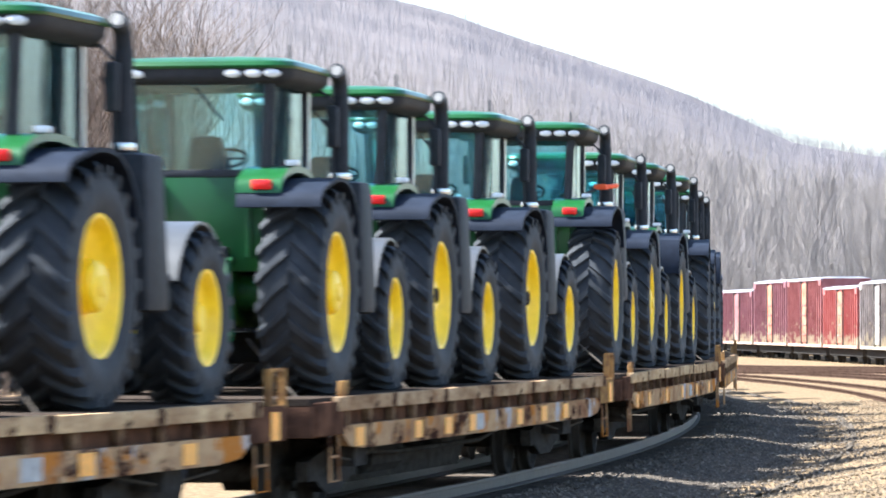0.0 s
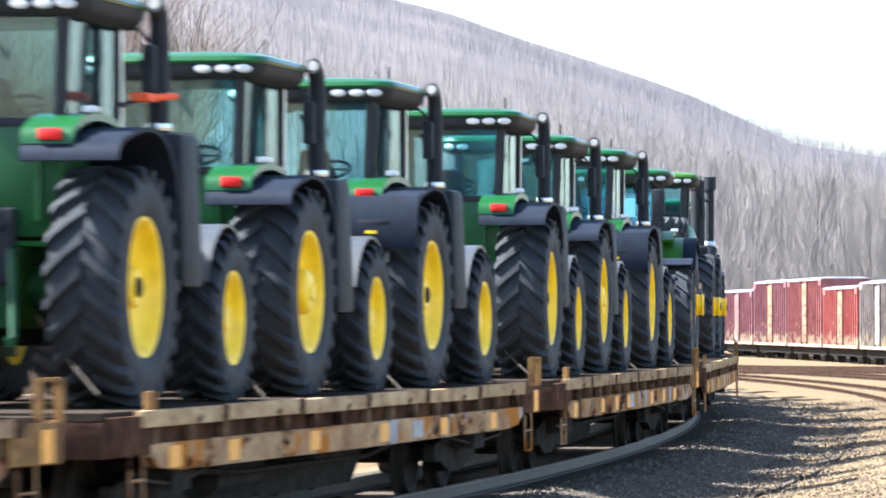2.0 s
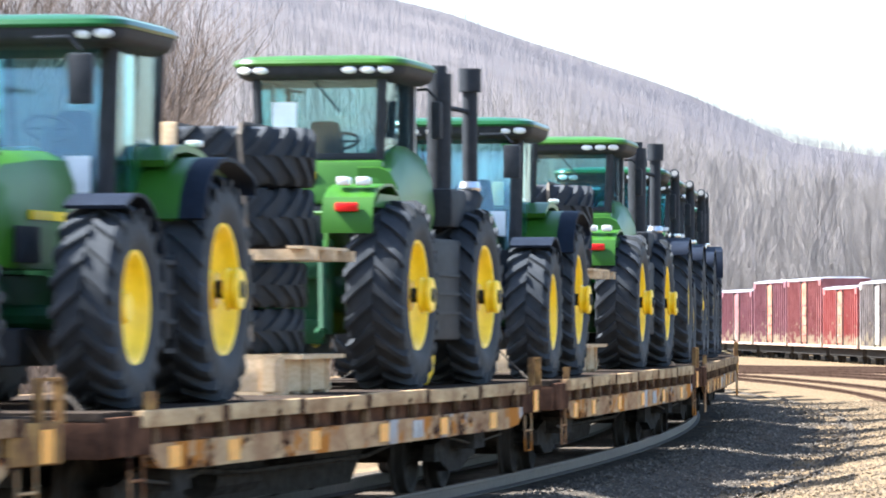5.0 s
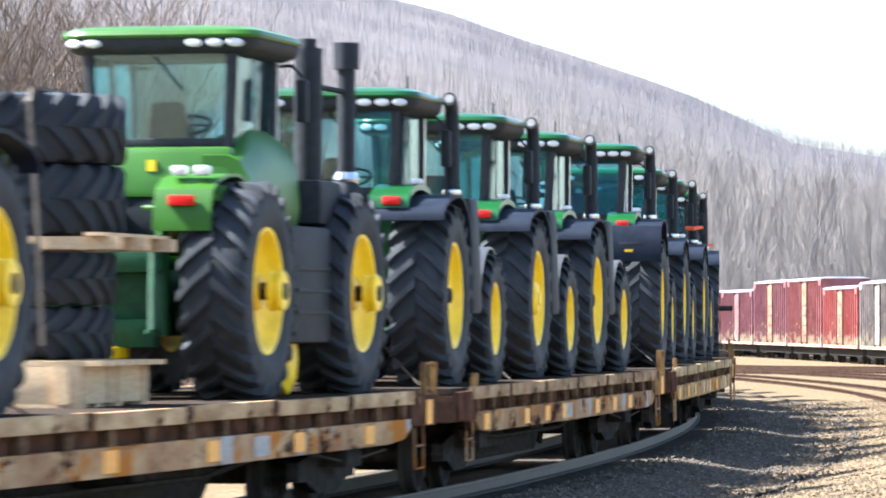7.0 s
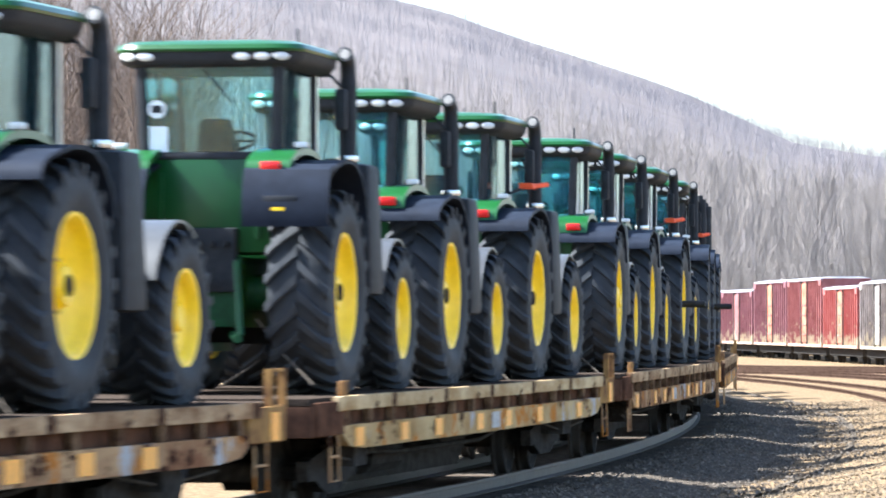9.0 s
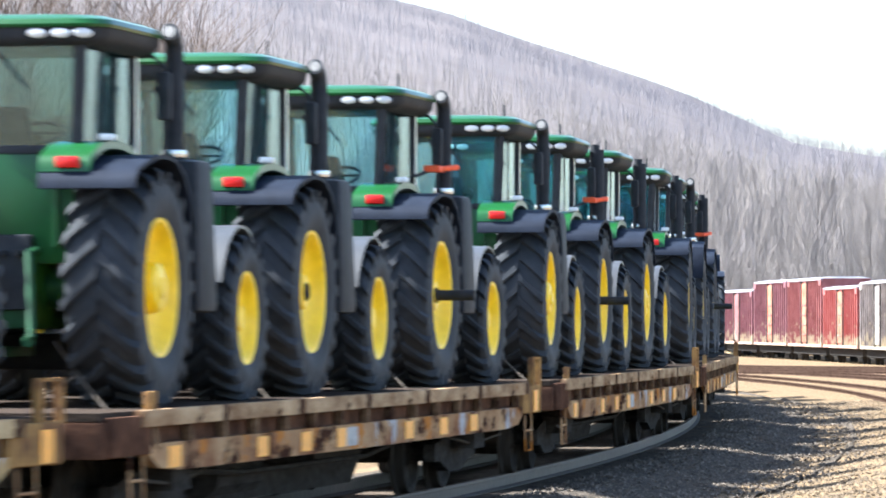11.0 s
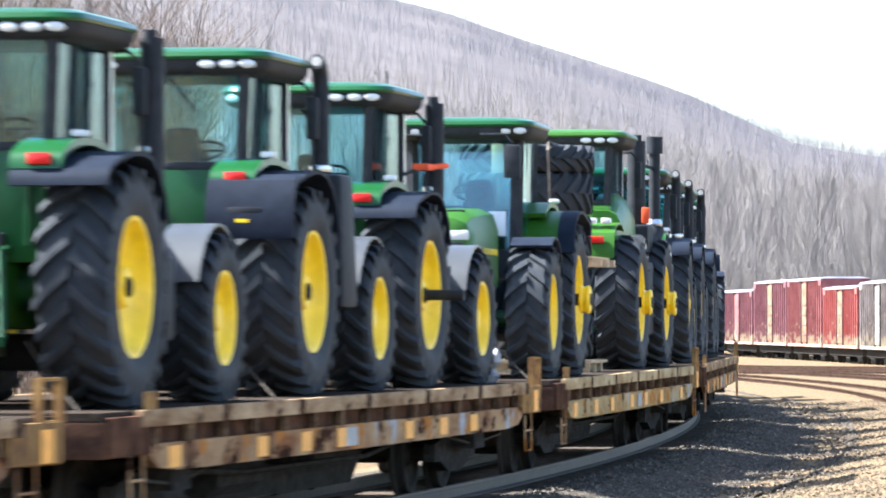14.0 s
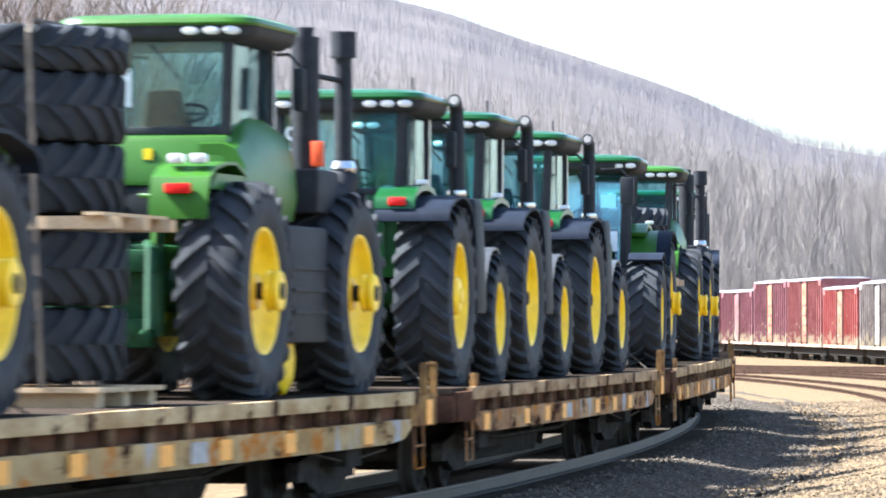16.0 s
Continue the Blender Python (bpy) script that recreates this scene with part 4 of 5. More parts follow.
def ground_z(x, y):
    d = lateral(x, y)
    a = abs(d)
    if a < 1.6:
        h = -0.17
    elif d < 0:
        h = -0.17 - 0.43 * min(1, (a - 1.6) / 2.6)
    else:
        # ballast shoulder, ditch, then a gravel bank that dies out where the yard opens
        far = (y - 78) / 26
        ditch = mix_to(-0.32, min(-0.25, yard_level(y)), far)
        bank = mix_to(0.12, yard_level(y), far)
        h = mix_to(-0.17, ditch, (d - 1.6) / 1.2) if d < 2.9 else mix_to(ditch, bank, (d - 2.9) / 3.6)
    return h + (0.045 * noise.noise((x * 0.5, y * 0.25, 0)) + 0.03 * noise.noise((x * 1.7, y * 0.9, 3)) if a > 1.5 and y < 260 else 0)


def axis(stops):
    out = []
    for a, b, st in stops:
        n = max(1, round((b - a) / st))
        out += [a + (b - a) * i / n for i in range(n)]
    return out + [stops[-1][1]]


def sheet(name, xs, ys, zf, material):
    verts = [(x, y, zf(x, y)) for y in ys for x in xs]
    w = len(xs)
    faces = [(j * w + i, j * w + i + 1, (j + 1) * w + i + 1, (j + 1) * w + i) for j in range(len(ys) - 1) for i in range(w - 1)]
    me = bpy.data.meshes.new(name)
    me.from_pydata(verts, [], faces)
    me.polygons.foreach_set("use_smooth", [True] * len(faces))
    me.materials.append(material)
    return new(name, me)


ground = sheet("ground", axis([(-4000, -400, 900), (-400, -60, 40), (-60, -14, 4), (-14, 18, 0.4), (18, 60, 4), (60, 400, 40), (400, 4000, 900)]),
               axis([(-4000, -200, 800), (-200, 0, 20), (0, 28, 2), (28, 125, 0.7), (125, 400, 12), (400, 4000, 600)]), ground_z, BALLAST)
tagged(ground, "sunlit tan railway gravel ground", "ground", kind="structure")


def rail_bar(bm, lat, z0, s0, s1, step):
    secs = []
    n = int((s1 - s0) / step)
    for i in range(n + 1):
        s = s0 + (s1 - s0) * i / n
        secs.append([(*on_line(s, lat + dx)[:2], z0 + dz) for dx, dz in ((-0.07, -0.17), (0.07, -0.17), (0.07, -0.15), (0.012, -0.13), (0.012, -0.04), (0.036, -0.03), (0.034, 0.0), (-0.034, 0.0), (-0.036, -0.03), (-0.012, -0.04), (-0.012, -0.13), (-0.07, -0.15))])
    loft(bm, secs)


track = tagged(new("track"), "main railway track curving over gravel", "railway track", kind="structure")
for lat in (-0.755, 0.755):
    part("rail", mk(rail_bar, lat, 0.0, -60, 260, 2.5), RAILM, track, "worn steel rail")
TIE_ME = mesh_of("tie", mk(box, -1.3, 1.3, -0.115, 0.115, -0.30, -0.165, None, 0.012), TIE)
for i in range(260):
    s = -25 + 0.55 * i
    x, y, a = on_line(s)
    ob = part("tie", TIE_ME, None, track)
    ob.matrix_basis = pose(x, y, 0.0 + 0.01 * random.random(), 0, 0, -math.degrees(a) + random.uniform(-1, 1))

# grey crushed-stone bed of the main line over the tan yard gravel, darkened to paint in the train's shade
bed_v, bed_w = [], 0
bed_lat = [-3.6, -2.6, -1.6, -0.8, 0.0, 0.8, 1.6, 1.9, 2.2, 2.5, 2.8, 3.1, 3.4, 3.8]
bed_s = [-40 + 0.7 * i for i in range(300)]
for q in bed_s:
    for j, la in enumerate(bed_lat):
        wob = 0.5 * noise.noise((q * 0.3, la, 7)) if j in (0, 12) else 0
        x, y, a = on_line(q, la + wob)
        bed_v.append((x, y, ground_z(x, y) + (-0.07 if j in (0, 12) else 0.004 if la in (3.1, 3.4) else 0.03 if abs(la) > 1.6 else 0.012)))
bed_w = len(bed_lat)
bed_me = bpy.data.meshes.new("ballast_bed")
bed_me.from_pydata(bed_v, [], [(j * bed_w + i, j * bed_w + i + 1, (j + 1) * bed_w + i + 1, (j + 1) * bed_w + i) for j in range(len(bed_s) - 1) for i in range(bed_w - 1)])
bed_me.materials.append(SHADED_BEDM)
tagged(new("ballast_bed", bed_me), "grey crushed-stone bed under the main track, darkened for shade", "ballast", kind="structure")

# yard tracks beyond the bank, fanning out from the main line
DRY_TIE = mat("dry_tie", (0.22, 0.155, 0.095), 0.95, var=0.3, scale=3, island=0.3)
for lat, fan in ((6.35, 0.025), (11.0, 0.025), (15.6, 0.025), (21.0, 0.025), (30.0, 0.025)):
    yard = tagged(new("yard_track"), "sunlit yard track with tan ties", "railway track", kind="structure", group="yard tracks")
    for d in (-0.755, 0.755):
        bm = bmesh.new()
        secs = []
        for i in range(70):
            q = 56 + 4 * i
            la = lat + fan * (q - 70) + d
            z0 = yard_level(on_line(q, la)[1]) + 0.11
            secs.append([(*on_line(q, la + dx)[:2], z0 + dz) for dx, dz in ((-0.06, -0.15), (0.06, -0.15), (0.012, -0.10), (0.012, -0.04), (0.036, -0.03), (0.034, 0.0), (-0.034, 0.0), (-0.036, -0.03), (-0.012, -0.04), (-0.012, -0.10))])
        loft(bm, secs)
        part("rail", bm, YRAIL, yard)
    bm = bmesh.new()
    for i in range(420):
        q0 = 62 + 0.62 * i
        x, y, a = on_line(q0, lat + fan * (q0 - 70))
        c, sn = math.cos(a), math.sin(a)
        zt = yard_level(y) - 0.015
        v = [bm.verts.new((x + p * c + q * sn, y - p * sn + q * c, z)) for z in (zt - 0.06, zt) for p, q in ((-1.25, -0.11), (1.25, -0.11), (1.25, 0.11), (-1.25, 0.11))]
        for f in ((4, 5, 6, 7), (0, 1, 5, 4), (1, 2, 6, 5), (2, 3, 7, 6), (3, 0, 4, 7)):
            bm.faces.new([v[j] for j in f])
    part("ties", bm, DRY_TIE, yard, "", 0)["kind"] = "stuff"

# loose stones on the shoulder
rs = np.random.RandomState(5)
ico = np.array([(1, 0, 0), (-1, 0, 0), (0, 1, 0), (0, -1, 0), (0, 0, 1), (0, 0, -1)], float)
icf = np.array([(0, 2, 4), (2, 1, 4), (1, 3, 4), (3, 0, 4), (2, 0, 5), (1, 2, 5), (3, 1, 5), (0, 3, 5)])
sv, sf = {0: [], 1: []}, {0: [], 1: []}
for i in range(62000):
    s = -6 + 85 * rs.rand() ** 1.25
    la = 1.2 + rs.rand() ** 0.9 * 8.0
    x, y, a = on_line(s, la)
    r = 0.009 + 0.017 * rs.rand() ** 2
    q = ico * (r * (0.7 + 0.6 * rs.rand(6, 1))) * np.array([1.2, 1.2, 0.8])
    an = rs.rand() * 6.3
    q = q @ np.array([[math.cos(an), math.sin(an), 0.3], [-math.sin(an), math.cos(an), 0.2], [-0.2, -0.3, 1]])
    g = 1 if la < 3.6 + 1.4 * (rs.rand() - 0.5) else 0
    sf[g].append(icf + 6 * len(sv[g]))
    sv[g].append(q + np.array([x, y, ground_z(x, y) + r * 0.25 + 0.03 * g]))
for g, sm, lab in ((0, STONE, "loose tan gravel stones beside the line"), (1, STONEG, "loose grey ballast stones on the track's shoulder")):
    me = bpy.data.meshes.new("gravel")
    me.from_pydata(np.concatenate(sv[g]).tolist(), [], np.concatenate(sf[g]).tolist())
    me.materials.append(sm)
    tagged(new("gravel", me), lab, "gravel", kind="stuff")


# ---- bare trees ----
def tree_segments(rnd, h, depth, spread=0.5, thick=0.016, kids=(3, 5)):
    """Segments (a, b, ra, rb) of a bare tree of height h."""
    segs = []

    def grow(p, d, ln, r, lv):
        n = 3 if lv == 0 else 2
        q = p
        for i in range(n):
            d2 = (d + Vector((rnd.uniform(-1, 1), rnd.uniform(-1, 1), rnd.uniform(-0.3, 0.6))) * (0.06 if lv == 0 else 0.22)).normalized()
            e = q + d2 * ln / n
            r2 = r * (1 - 0.55 * (i + 1) / n)
            segs.append((q, e, r * (1 - 0.55 * i / n), r2))
            if lv < depth:
                for _ in range(rnd.randint(*kids)):
                    f = rnd.uniform(0.45 if lv == 0 and i == 0 else 0.15, 1.0)
                    s = q.lerp(e, f)
                    ang = rnd.uniform(0, math.tau)
                    side = Vector((math.cos(ang), math.sin(ang), 0))
                    dd = (d2 * rnd.uniform(0.5, 1.0) + side * rnd.uniform(0.4, 1.0) * spread * 1.6 + Vector((0, 0, 0.25))).normalized()
                    grow(s, dd, ln * rnd.uniform(0.32, 0.58), max(r * 0.42, 0.006), lv + 1)
            q, d = e, d2
    grow(Vector((0, 0, 0)), Vector((0, 0, 1)), h * 0.8, h * thick, 0)
    return segs


def seg_arrays(segs, n=3):
    """Prisms for segments, as numpy arrays."""
    A = np.array([s[0] for s in segs]); B = np.array([s[1] for s in segs])
    ra = np.array([s[2] for s in segs]); rb = np.array([s[3] for s in segs])
    d = B - A
    d /= np.linalg.norm(d, axis=1)[:, None] + 1e-9
    ref = np.where(np.abs(d[:, 2:3]) > 0.8, np.array([[1.0, 0, 0]]), np.array([[0, 0, 1.0]]))
    u = np.cross(d, ref); u /= np.linalg.norm(u, axis=1)[:, None]
    w = np.cross(d, u)
    vs = []
    for c, r in ((A, ra), (B, rb)):
        for k in range(n):
            t = math.tau * k / n
            vs.append(c + (u * math.cos(t) + w * math.sin(t)) * r[:, None])
    V = np.stack(vs, 1).reshape(-1, 3)
    base = np.arange(len(segs))[:, None] * 2 * n
    F = np.concatenate([base + np.array([[k, (k + 1) % n, n + (k + 1) % n, n + k]]) for k in range(n)])
    return V, F


def joined(name, V, F, material):
    me = bpy.data.meshes.new(name)
    me.from_pydata(V.tolist(), [], F.tolist())
    me.materials.append(material)
    return new(name, me)


def forest(name, kinds, spots, material):
    vs, fs, n = [], [], 0
    for i, (x, y, z, sc) in enumerate(spots):
        V, F = kinds[i % len(kinds)]
        a = (i * 2.399) % math.tau
        m = np.array([[math.cos(a), math.sin(a), 0], [-math.sin(a), math.cos(a), 0], [0, 0, 1]]) * sc
        vs.append(V @ m + np.array([x, y, z]))
        fs.append(F + n)
        n += len(V)
    return joined(name, np.concatenate(vs), np.concatenate(fs), material)


# hill: the crest as tangent of the angle to the right, and its height over the eye as a tangent
CREST = ((-0.30, 0.100), (-0.12, 0.088), (-0.05, 0.074), (-0.0162, 0.0640), (0.002, 0.0600), (0.026, 0.0520), (0.054, 0.0420), (0.075, 0.0335), (0.095, 0.0295), (0.13, 0.024), (0.30, 0.012))
FOOT, TOP = 350.0, 2600.0


def hill_z(x, y):
    t = np.interp(x / max(y, 1), [c[0] for c in CREST], [c[1] for c in CREST])
    f = max(0.0, (y - FOOT) / (TOP - FOOT))
    top = t * TOP + 16.0
    z = -0.7 + (top + 0.7) * (f ** 1.05 if f < 1 else 1 - 0.4 * (f - 1))
    return z + (5 * f * noise.noise((x * 0.008, y * 0.004, 1)) if f > 0 else 0.25 + 0.1 * noise.noise((x * 0.2, y * 0.1, 5)))


hill = sheet("hill", axis([(-700, -300, 50), (-300, 320, 9), (320, 700, 50)]), axis([(335, FOOT, 8), (FOOT, 900, 16), (900, TOP, 34), (TOP, TOP + 600, 120)]), hill_z, LITTER)
tagged(hill, "hazy wooded hillside with brown leaf litter", "hill", kind="structure")
rnd = random.Random(3)
far_kinds = [seg_arrays(tree_segments(rnd, 14, 1, 0.50, 0.0052, (2, 3))) for _ in range(9)]
mid_spots, far_spots = [], []
for i in range(16000):
    f = rnd.random() ** 0.62
    y = FOOT + 90 + (TOP - FOOT - 70) * f
    x = y * rnd.uniform(-0.105, 0.108)
    (far_spots if y > 1000 + 500 * rnd.random() else mid_spots).append((x, y, hill_z(x, y) - 0.3, rnd.uniform(0.82, 1.0) * mix_to(0.95, 0.52, (y - 500) / 700)))
tagged(forest("far_woods", far_kinds, far_spots, HAZE_BARK), "leafless woods covering the upper hillside, tinted haze-grey", "woods", kind="stuff")
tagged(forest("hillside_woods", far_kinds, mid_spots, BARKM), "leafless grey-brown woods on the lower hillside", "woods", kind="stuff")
near_kinds = [seg_arrays(tree_segments(rnd, 13.5, 2, 0.24, 0.0042, (4, 7))) for _ in range(7)]
spots = []
for i in range(230):
    y = FOOT + 5 + 115 * rnd.random()
    x = y * rnd.uniform(-0.02, 0.108)
    spots.append((x, y, hill_z(x, y) - 0.3, rnd.uniform(0.7, 1.05)))
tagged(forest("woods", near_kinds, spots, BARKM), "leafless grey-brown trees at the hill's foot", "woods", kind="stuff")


brown_kinds = [seg_arrays(tree_segments(rnd, 13, 2, 0.62, 0.0042, (4, 6))) for _ in range(6)]
spots = []
for i in range(170):
    y = 185 + 130 * rnd.random()
    spots.append((y * rnd.uniform(-0.108, -0.056), y, -0.7, rnd.uniform(0.85, 1.25)))
tagged(forest("brown_woods", brown_kinds, spots, BARKN), "brown leafless woods beyond the line", "woods", kind="stuff")
bush_kinds = [seg_arrays(tree_segments(rnd, 3.2, 2, 0.7, 0.0065, (3, 5))) for _ in range(4)]
spots = []
for i in range(420):
    y = 362 + 45 * rnd.random()
    x = y * rnd.uniform(0.02, 0.108)
    spots.append((x, y, hill_z(x, y) - 0.2, rnd.uniform(0.8, 2.3)))
tagged(forest("brush", bush_kinds, spots, BARKM), "pale leafless brush below the trees", "brush", kind="stuff")


spots = []
for i in range(700):
    x, y, a = on_line(rnd.uniform(35, 190), -rnd.uniform(6.5, 24))
    spots.append((x, y, -0.65, rnd.uniform(0.7, 1.5)))
tagged(forest("thicket", bush_kinds, spots, BARKN), "brown leafless thicket beside the line", "thicket", kind="stuff")


def bare_tree(x, y, h, seed):
    r = random.Random(seed)
    segs = tree_segments(r, h, 3, 0.55, 0.0048, (4, 5))
    tr = new("tree")
    tr.matrix_basis = pose(x, y, -0.65, 0, 0, seed * 40)
    big = [s for s in segs if s[2] > 0.05]
    small = [s for s in segs if s[2] <= 0.05]
    for nm, ss, n in (("trunk", big, 7), ("crown", small, 3)):
        ob = joined(nm, *seg_arrays(ss, n), BARKN)
        ob.parent = tr
    return tagged(tr, "tall leafless brown tree with fine twigs", "tree", group="trees by the line")


for i, (x, y, h) in enumerate(((-17.5, 150, 15), (-13.8, 158, 13), (-10.8, 166, 12.5), (-20, 175, 16), (-16, 190, 15), (-12.5, 200, 14), (-22, 165, 16), (-15.5, 162, 15), (-18.5, 198, 17), (-11.5, 182, 13), (-13.0, 215, 15), (-19.5, 220, 17))):
    bare_tree(x, y, h, 11 + i)


# ---- boxcars standing in the yard ----
BOX_PAINT = [mat("boxcar_" + n, c, 0.7, scale=1.2, color2=d, bump=0.15, bscale=8) for n, c, d in (
    ("faded_red", (0.17, 0.045, 0.042), (0.27, 0.095, 0.09)), ("maroon", (0.13, 0.040, 0.048), (0.215, 0.085, 0.095)),
    ("bright_red", (0.24, 0.042, 0.036), (0.33, 0.10, 0.085)), ("grey_brown", (0.11, 0.088, 0.08), (0.26, 0.22, 0.20)), ("dark_blue", (0.03, 0.035, 0.05), (0.07, 0.07, 0.09)))]
for m in BOX_PAINT[:4]:
    # chalky sprayed stains along the lower side
    nt = m.node_tree
    bs = nt.nodes["Principled BSDF"]
    old = bs.inputs["Base Color"].links[0].from_socket
    tc, sep, mr, nz, mul, mixn = (nt.nodes.new(k) for k in ("ShaderNodeTexCoord", "ShaderNodeSeparateXYZ", "ShaderNodeMapRange", "ShaderNodeTexNoise", "ShaderNodeMath", "ShaderNodeMix"))
    mixn.data_type = "RGBA"
    nt.links.new(tc.outputs["Object"], sep.inputs["Vector"])
    nt.links.new(sep.outputs["Z"], mr.inputs["Value"])
    mr.inputs["From Min"].default_value, mr.inputs["From Max"].default_value = 2.6, 1.0
    nz.inputs["Scale"].default_value = 1.9
    nz.inputs["Detail"].default_value = 4
    nt.links.new(tc.outputs["Object"], nz.inputs["Vector"])
    mul.operation = "MULTIPLY_ADD"
    nt.links.new(mr.outputs["Result"], mul.inputs[0])
    nt.links.new(nz.outputs["Fac"], mul.inputs[2])
    mul.inputs[1].default_value = 0.27
    st = nt.nodes.new("ShaderNodeValToRGB")
    st.color_ramp.elements[0].position, st.color_ramp.elements[1].position = 0.68, 0.80
    nt.links.new(mul.outputs[0], st.inputs["Fac"])
    nt.links.new(st.outputs["Color"], mixn.inputs["Factor"])
    nt.links.new(old, mixn.inputs["A"])
    mixn.inputs["B"].default_value = (0.40, 0.33, 0.22, 1)
    nt.links.new(mixn.outputs["Result"], bs.inputs["Base Color"])
ROOFM = mat("galvanised_roof", (0.33, 0.32, 0.345), 0.75, 0.0, var=0.15, scale=1.0)
DOORM = mat("boxcar_door", (0.30, 0.085, 0.055), 0.75, scale=1.5, color2=(0.44, 0.19, 0.13))


def boxcar(x, y, ang, L, H, paint, label, door):
    b = new("boxcar")
    b.matrix_basis = pose(x, y, -0.66, 0, 0, ang)
    part("body", mk(box, -1.45, 1.45, -L / 2, L / 2, 0.95, H, None, 0.03), paint, b)
    part("roof", mk(box, -1.5, 1.5, -L / 2 - 0.05, L / 2 + 0.05, H, H + 0.10, (-0.9, 0.9, -L / 2, L / 2)), ROOFM, b, "pale galvanised roof")
    part("bottom_chord", mk(box, -1.56, -1.44, -L / 2, L / 2, 0.90, 1.06), paint, b)
    part("top_chord", mk(box, -1.56, -1.44, -L / 2, L / 2, H - 0.10, H), ROOFM, b, "pale roof edge")
    part("underframe", mk(box, -1.2, 1.2, -L / 2 + 0.3, L / 2 - 0.3, 0.45, 0.95), STEELD, b)
    for i in range(17):
        yy = -L / 2 + 0.25 + i * (L - 0.5) / 16
        if abs(yy) > 1.5:
            part("side_post", mk(box, -1.55, -1.44, yy - 0.07, yy + 0.07, 0.98, H - 0.05), paint, b)
    part("door", mk(box, -1.55, -1.44, -1.05, 1.05, 1.15, H - 0.25, None, 0.02), door, b, "paler sliding door")
    for z in (1.6, 2.2, 2.8, 3.4):
        part("door_bar", mk(box, -1.59, -1.545, -1.0, 1.0, z, z + 0.06), paint, b)
    for e in (1, -1):
        # dark strips stand in for the shadowed slots beside the door
        part("door_track", mk(box, -1.60, -1.44, e * 1.32 - 0.22, e * 1.32 + 0.02, 1.05, H - 0.15), STEELD, b, "dark strip standing for the shadowed slot beside the door")
        part("corner_cap", mk(box, -1.58, -1.44, e * (L / 2 - 0.55) - 0.5, e * (L / 2 - 0.55) + 0.5, H - 0.42, H - 0.04), paint, b)
        part("end_post", mk(box, -1.56, -1.42, e * (L / 2 - 0.08) - 0.06, e * (L / 2 - 0.08) + 0.06, 1.0, H), paint, b)
        bog = part("bogie", mk(box, -1.15, 1.15, e * (L / 2 - 2.2) - 1.1, e * (L / 2 - 2.2) + 1.1, 0.35, 0.62, None, 0.05), STEELD, b)
        for d in (-0.85, 0.85):
            for s in (1, -1):
                w = part("truck_wheel", TRUCK_WHEEL, None, bog)
                w.matrix_basis = pose(s * 0.7, e * (L / 2 - 2.2) + d, 0.42, 0, 0, 0 if s > 0 else 180)
    return tagged(b, label, "boxcar", group="boxcars in the yard")


BX0, BY0 = 25.1, 253.0
for i, (L, H, k, dk, lab) in enumerate(((15.2, 4.6, 3, 4, "weathered grey-brown boxcar standing in the yard"), (15.2, 4.4, 2, 1, "bright red boxcar with a grey roof"), (15.6, 5.0, 0, 1, "faded red boxcar with rust-streaked side"), (15.6, 5.0, 1, 1, "tall maroon boxcar with rust-streaked side"), (15.2, 4.5, 1, 0, "maroon boxcar with a pale roof"), (15.2, 4.5, 0, 1, "faded red boxcar with a pale roof"), (15.2, 4.2, 4, 4, "dark blue boxcar at the far end"))):
    d = i * 16.3
    ang = 2.0 + 0.55 * i
    x = BX0 - d * math.tan(radians(2.0 + 0.275 * i))
    boxcar(x, BY0 + d, ang, L, H, BOX_PAINT[k], lab, DOORM if dk == 1 else BOX_PAINT[dk if dk != 4 else 3])

def plastic_wrap():
    """A crumpled standing piece of film."""
    bm = bmesh.new()
    secs = []
    for k in range(7):
        z = 0.075 * k
        r = 0.095 * (1 - 0.10 * k) + 0.03 * math.sin(2.3 * k)
        secs.append([(r * (1 + 0.45 * noise.noise((2 * math.cos(q), 2 * math.sin(q), k * 0.9))) * math.cos(q) + 0.02 * k, r * (1 + 0.5 * noise.noise((2 * math.cos(q), k * 0.7, 2 * math.sin(q)))) * math.sin(q), z) for q in (math.tau * w / 11 for w in range(11))])
    loft(bm, secs)
    wrap = new("plastic_wrap", mesh_of("plastic_wrap", bm, mat("clear_grey_film", (0.22, 0.22, 0.225), 0.3, var=0.3, scale=12, bump=0.4), 20))
    return tagged(wrap, "crumpled pale plastic wrap lying on the deck", "plastic wrap")


# ---- the train ----
VAR = {}


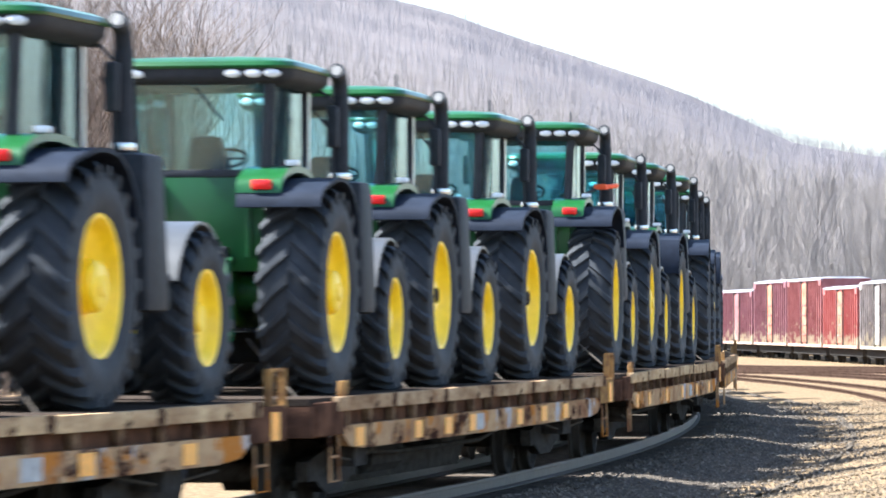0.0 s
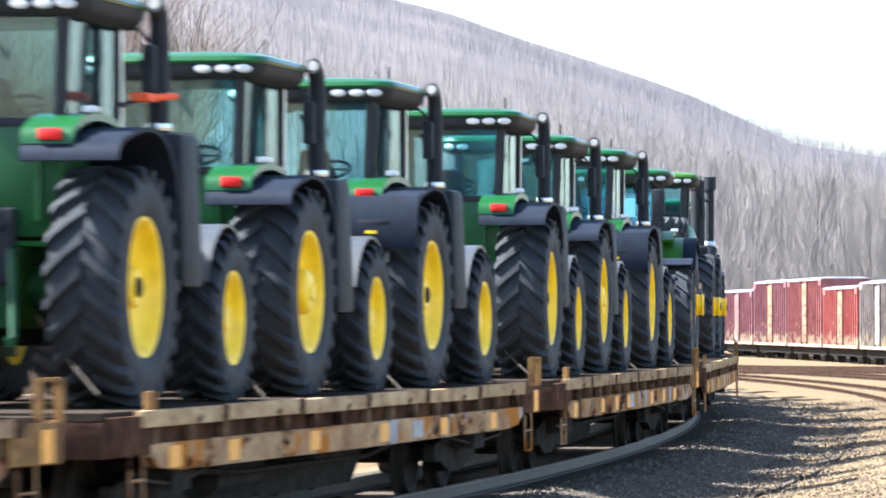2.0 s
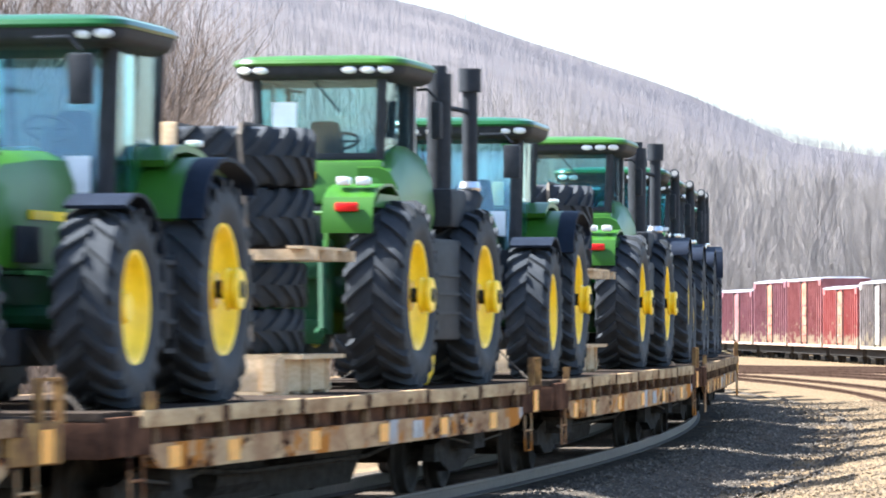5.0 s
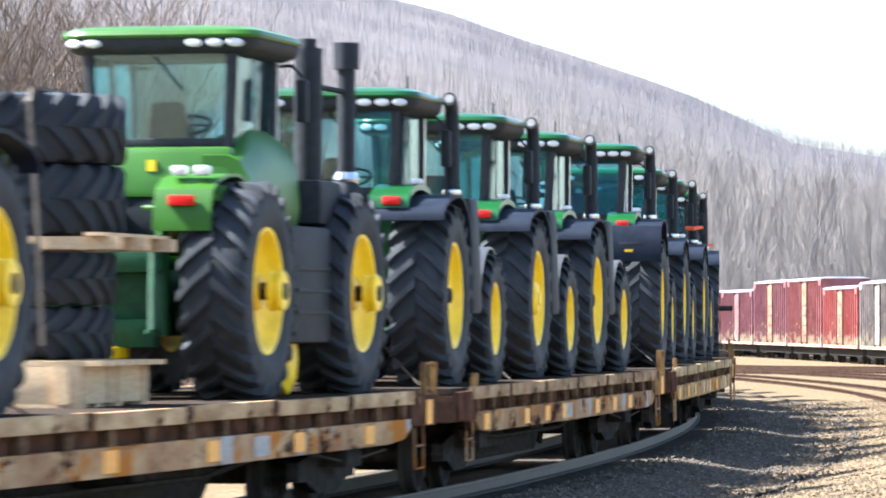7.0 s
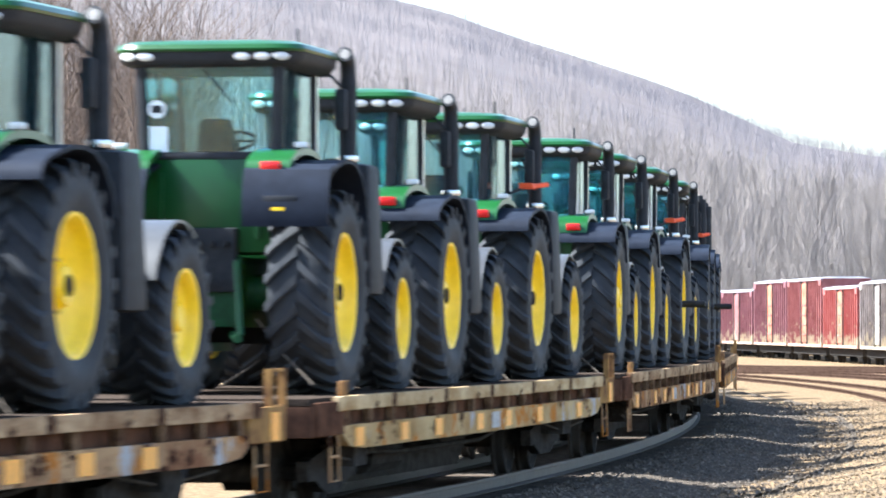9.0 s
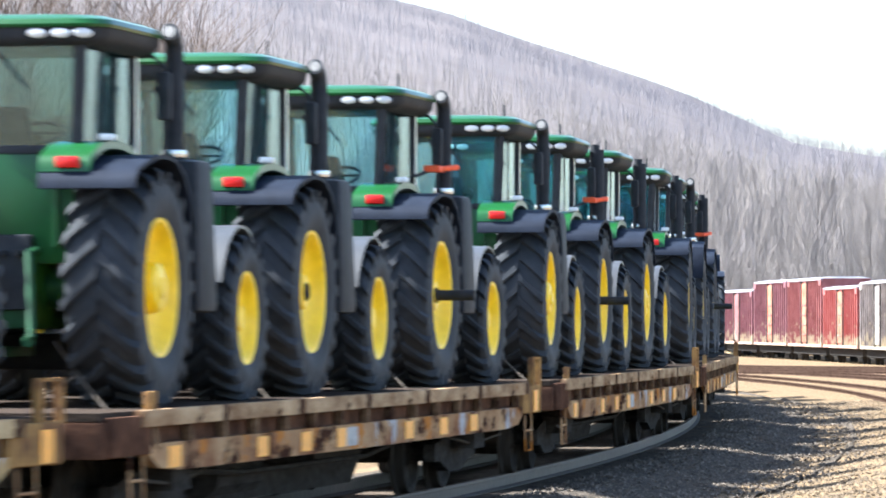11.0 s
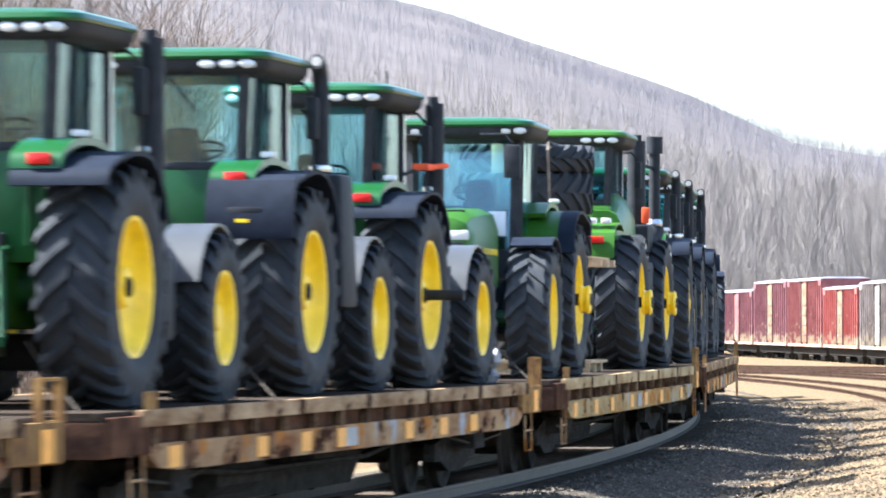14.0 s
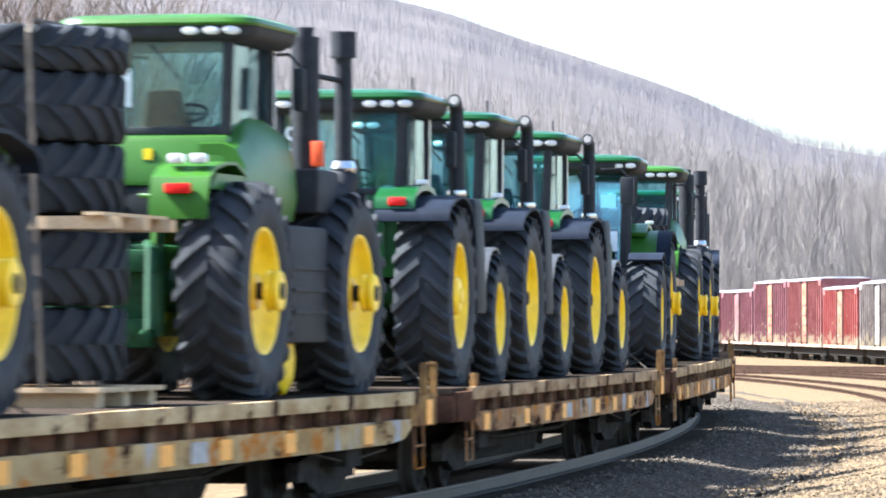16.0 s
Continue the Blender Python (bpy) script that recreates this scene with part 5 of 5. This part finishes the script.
def load(kind, m):
    """A tractor, stack or block of that kind, copied from the first one built."""
    if kind not in VAR:
        if kind[0] == "R":
            o = row_tractor(lift=0.12 if "bf" in kind else 0.01 if "b" in kind else 0.10 if "wn" in kind else -0.03 if "w" in kind else -0.03 if "x" in kind else -0.08, bent="s" not in kind, wide="w" in kind, flag="f" in kind, stub="a" in kind, rear_ext="x" in kind, notice="n" in kind, dome="d" in kind, paint=BRIGHT if "x" in kind else GREEN)
            words = ["green tractor with yellow wheels"]
            words += ["wide rear mudguards"] if "w" in kind else ["orange ribbon"] if "f" in kind else ["protruding rear hubs"] if "x" in kind else ["slim dark fenders"] if "s" not in kind else ["straight exhaust"]
            tagged(o, words[0] + " and " + words[1] + " on a flatcar", "tractor", "tractors on the train")
        elif kind[0] == "A":
            o = tagged(articulated_tractor("n" in kind, 0.10 if "b" in kind else 0.0, "o" in kind), "large bright green tractor with twin black stacks on a flatcar", "tractor", "large tractors on the train")
        elif kind[0] == "T":
            o = tagged(tyre_stack("b" in kind), "stack of black spare tyres strapped on a pine pallet", "tyre stack", "tyre stacks on the train")
        else:
            o = tagged(crate(), "pale pine crate under a tyre stack on the deck", "crate", "crates on the train")
        VAR[kind] = o
        o.matrix_basis = m
        return o
    return copy_thing(VAR[kind], m)


FIRST = 2.1 + 0.55
# loads of each car: kind and rear-axle place along the train; F turns the nose to the front of the train
CARS = (
    (-2, (("R", -33.2), ("Rw", -27.6), ("R", -21.6))),
    (-1, (("R", -13.9), ("R", -8.2), ("Rd", -2.1))),
    (0, (("Rd", 5.6), ("R", 11.0), ("R", 16.9))),
    (1, (("Rbf", 24.6), ("Rd", 30.4), ("Rw", 36.0))),
    (2, (("Rb", 43.8), ("Rd", 49.4), ("Rw", 55.7))),
    (3, (("RxF", 65.9), ("T", 70.3), ("Abn", 73.7))),
    (4, (("RxF", 85.3), ("T", 89.3), ("A", 92.8))),
    (5, (("R", 101.05), ("Rd", 107.2), ("R", 112.6))),
    (6, (("Rwn", 121.3), ("R", 126.9), ("Rf", 132.6))),
    (7, (("Rd", 140.4), ("R", 145.8), ("Rfa", 151.8))),
    (8, (("Rd", 159.0), ("Rsfa", 164.7), ("Rsd", 170.3))),
    (9, (("Rs", 178.05), ("Rw", 184.3), ("Rsfa", 189.65))),
    (10, (("RxF", 200.65), ("Tb", 204.6), ("Abno", 208.0))),
    (11, (("Rnd", 216.7), ("R", 222.0), ("R", 227.7))),
    (12, (("RxF", 239.1), ("T", 243.0), ("An", 246.4))),
    (13, (("R", 255.0), ("R", 260.6), ("Rs", 266.4))),
)
TRAIN = []
TINTS = ((SILL, SILLY, STRIP_SEG[0]), (SILL2, SILLD, STRIP_SEG[1]), (SILL3, SILLY, STRIP_SEG[2]))
COAT = (2, 1, 0, 1, 0, 1, 1, 0, 2, 0, 0, 0, 2, 0, 1, 0)  # paint of each car
CAR_BASE = [tagged(flatcar(3 + 2 * i, TINTS[i]), "rusty tan timber-decked flatcar carrying tractors", "flatcar", "flatcars of the train") for i in range(3)]
for n, (k, loads) in enumerate(CARS):
    mid = FIRST + PITCH * k + PITCH / 2
    m0 = car_pose(mid, 0)
    if n < 3:
        c = CAR_BASE[2 - n]
        c.matrix_basis = m0
    else:
        c = copy_thing(CAR_BASE[COAT[n]], m0)
    TRAIN.append((c, mid, Matrix.Identity(4)))
    for kind, u in loads:
        turn = 180 if kind.endswith("F") else 0
        low = kind == "T"
        local = pose(0, u - mid - (0.3 if turn else 0), DECK + (0.33 if low else 0), 0, 0, turn)
        TRAIN.append((load(kind, m0 @ local), mid, local))
        if low:
            local = pose(0, u - mid, DECK)
            TRAIN.append((load("B", m0 @ local), mid, local))

wrap = plastic_wrap()
wrap_mid = FIRST + PITCH * 9 + PITCH / 2
wrap_at = pose(1.05, HALF - 0.70, DECK)
wrap.matrix_basis = car_pose(wrap_mid, 0) @ wrap_at
TRAIN.append((wrap, wrap_mid, wrap_at))


def motions():
    """The whole train rolls along the curve at a steady speed."""
    times = [0.5 * i for i in range(33)]
    for thing, mid, local in TRAIN:
        walk(thing, [(t, car_pose(mid, t) @ local) for t in times])
        for axle in thing.children_recursive:
            if axle.name.startswith("wheelset"):
                # rolling without slip
                at, turn = axle.location.copy(), math.degrees(SPEED / FPS / 0.418)
                walk(axle, [(i / FPS, pose(*at, (i * turn) % 360)) for i in range(16 * FPS + 1)])


motions()
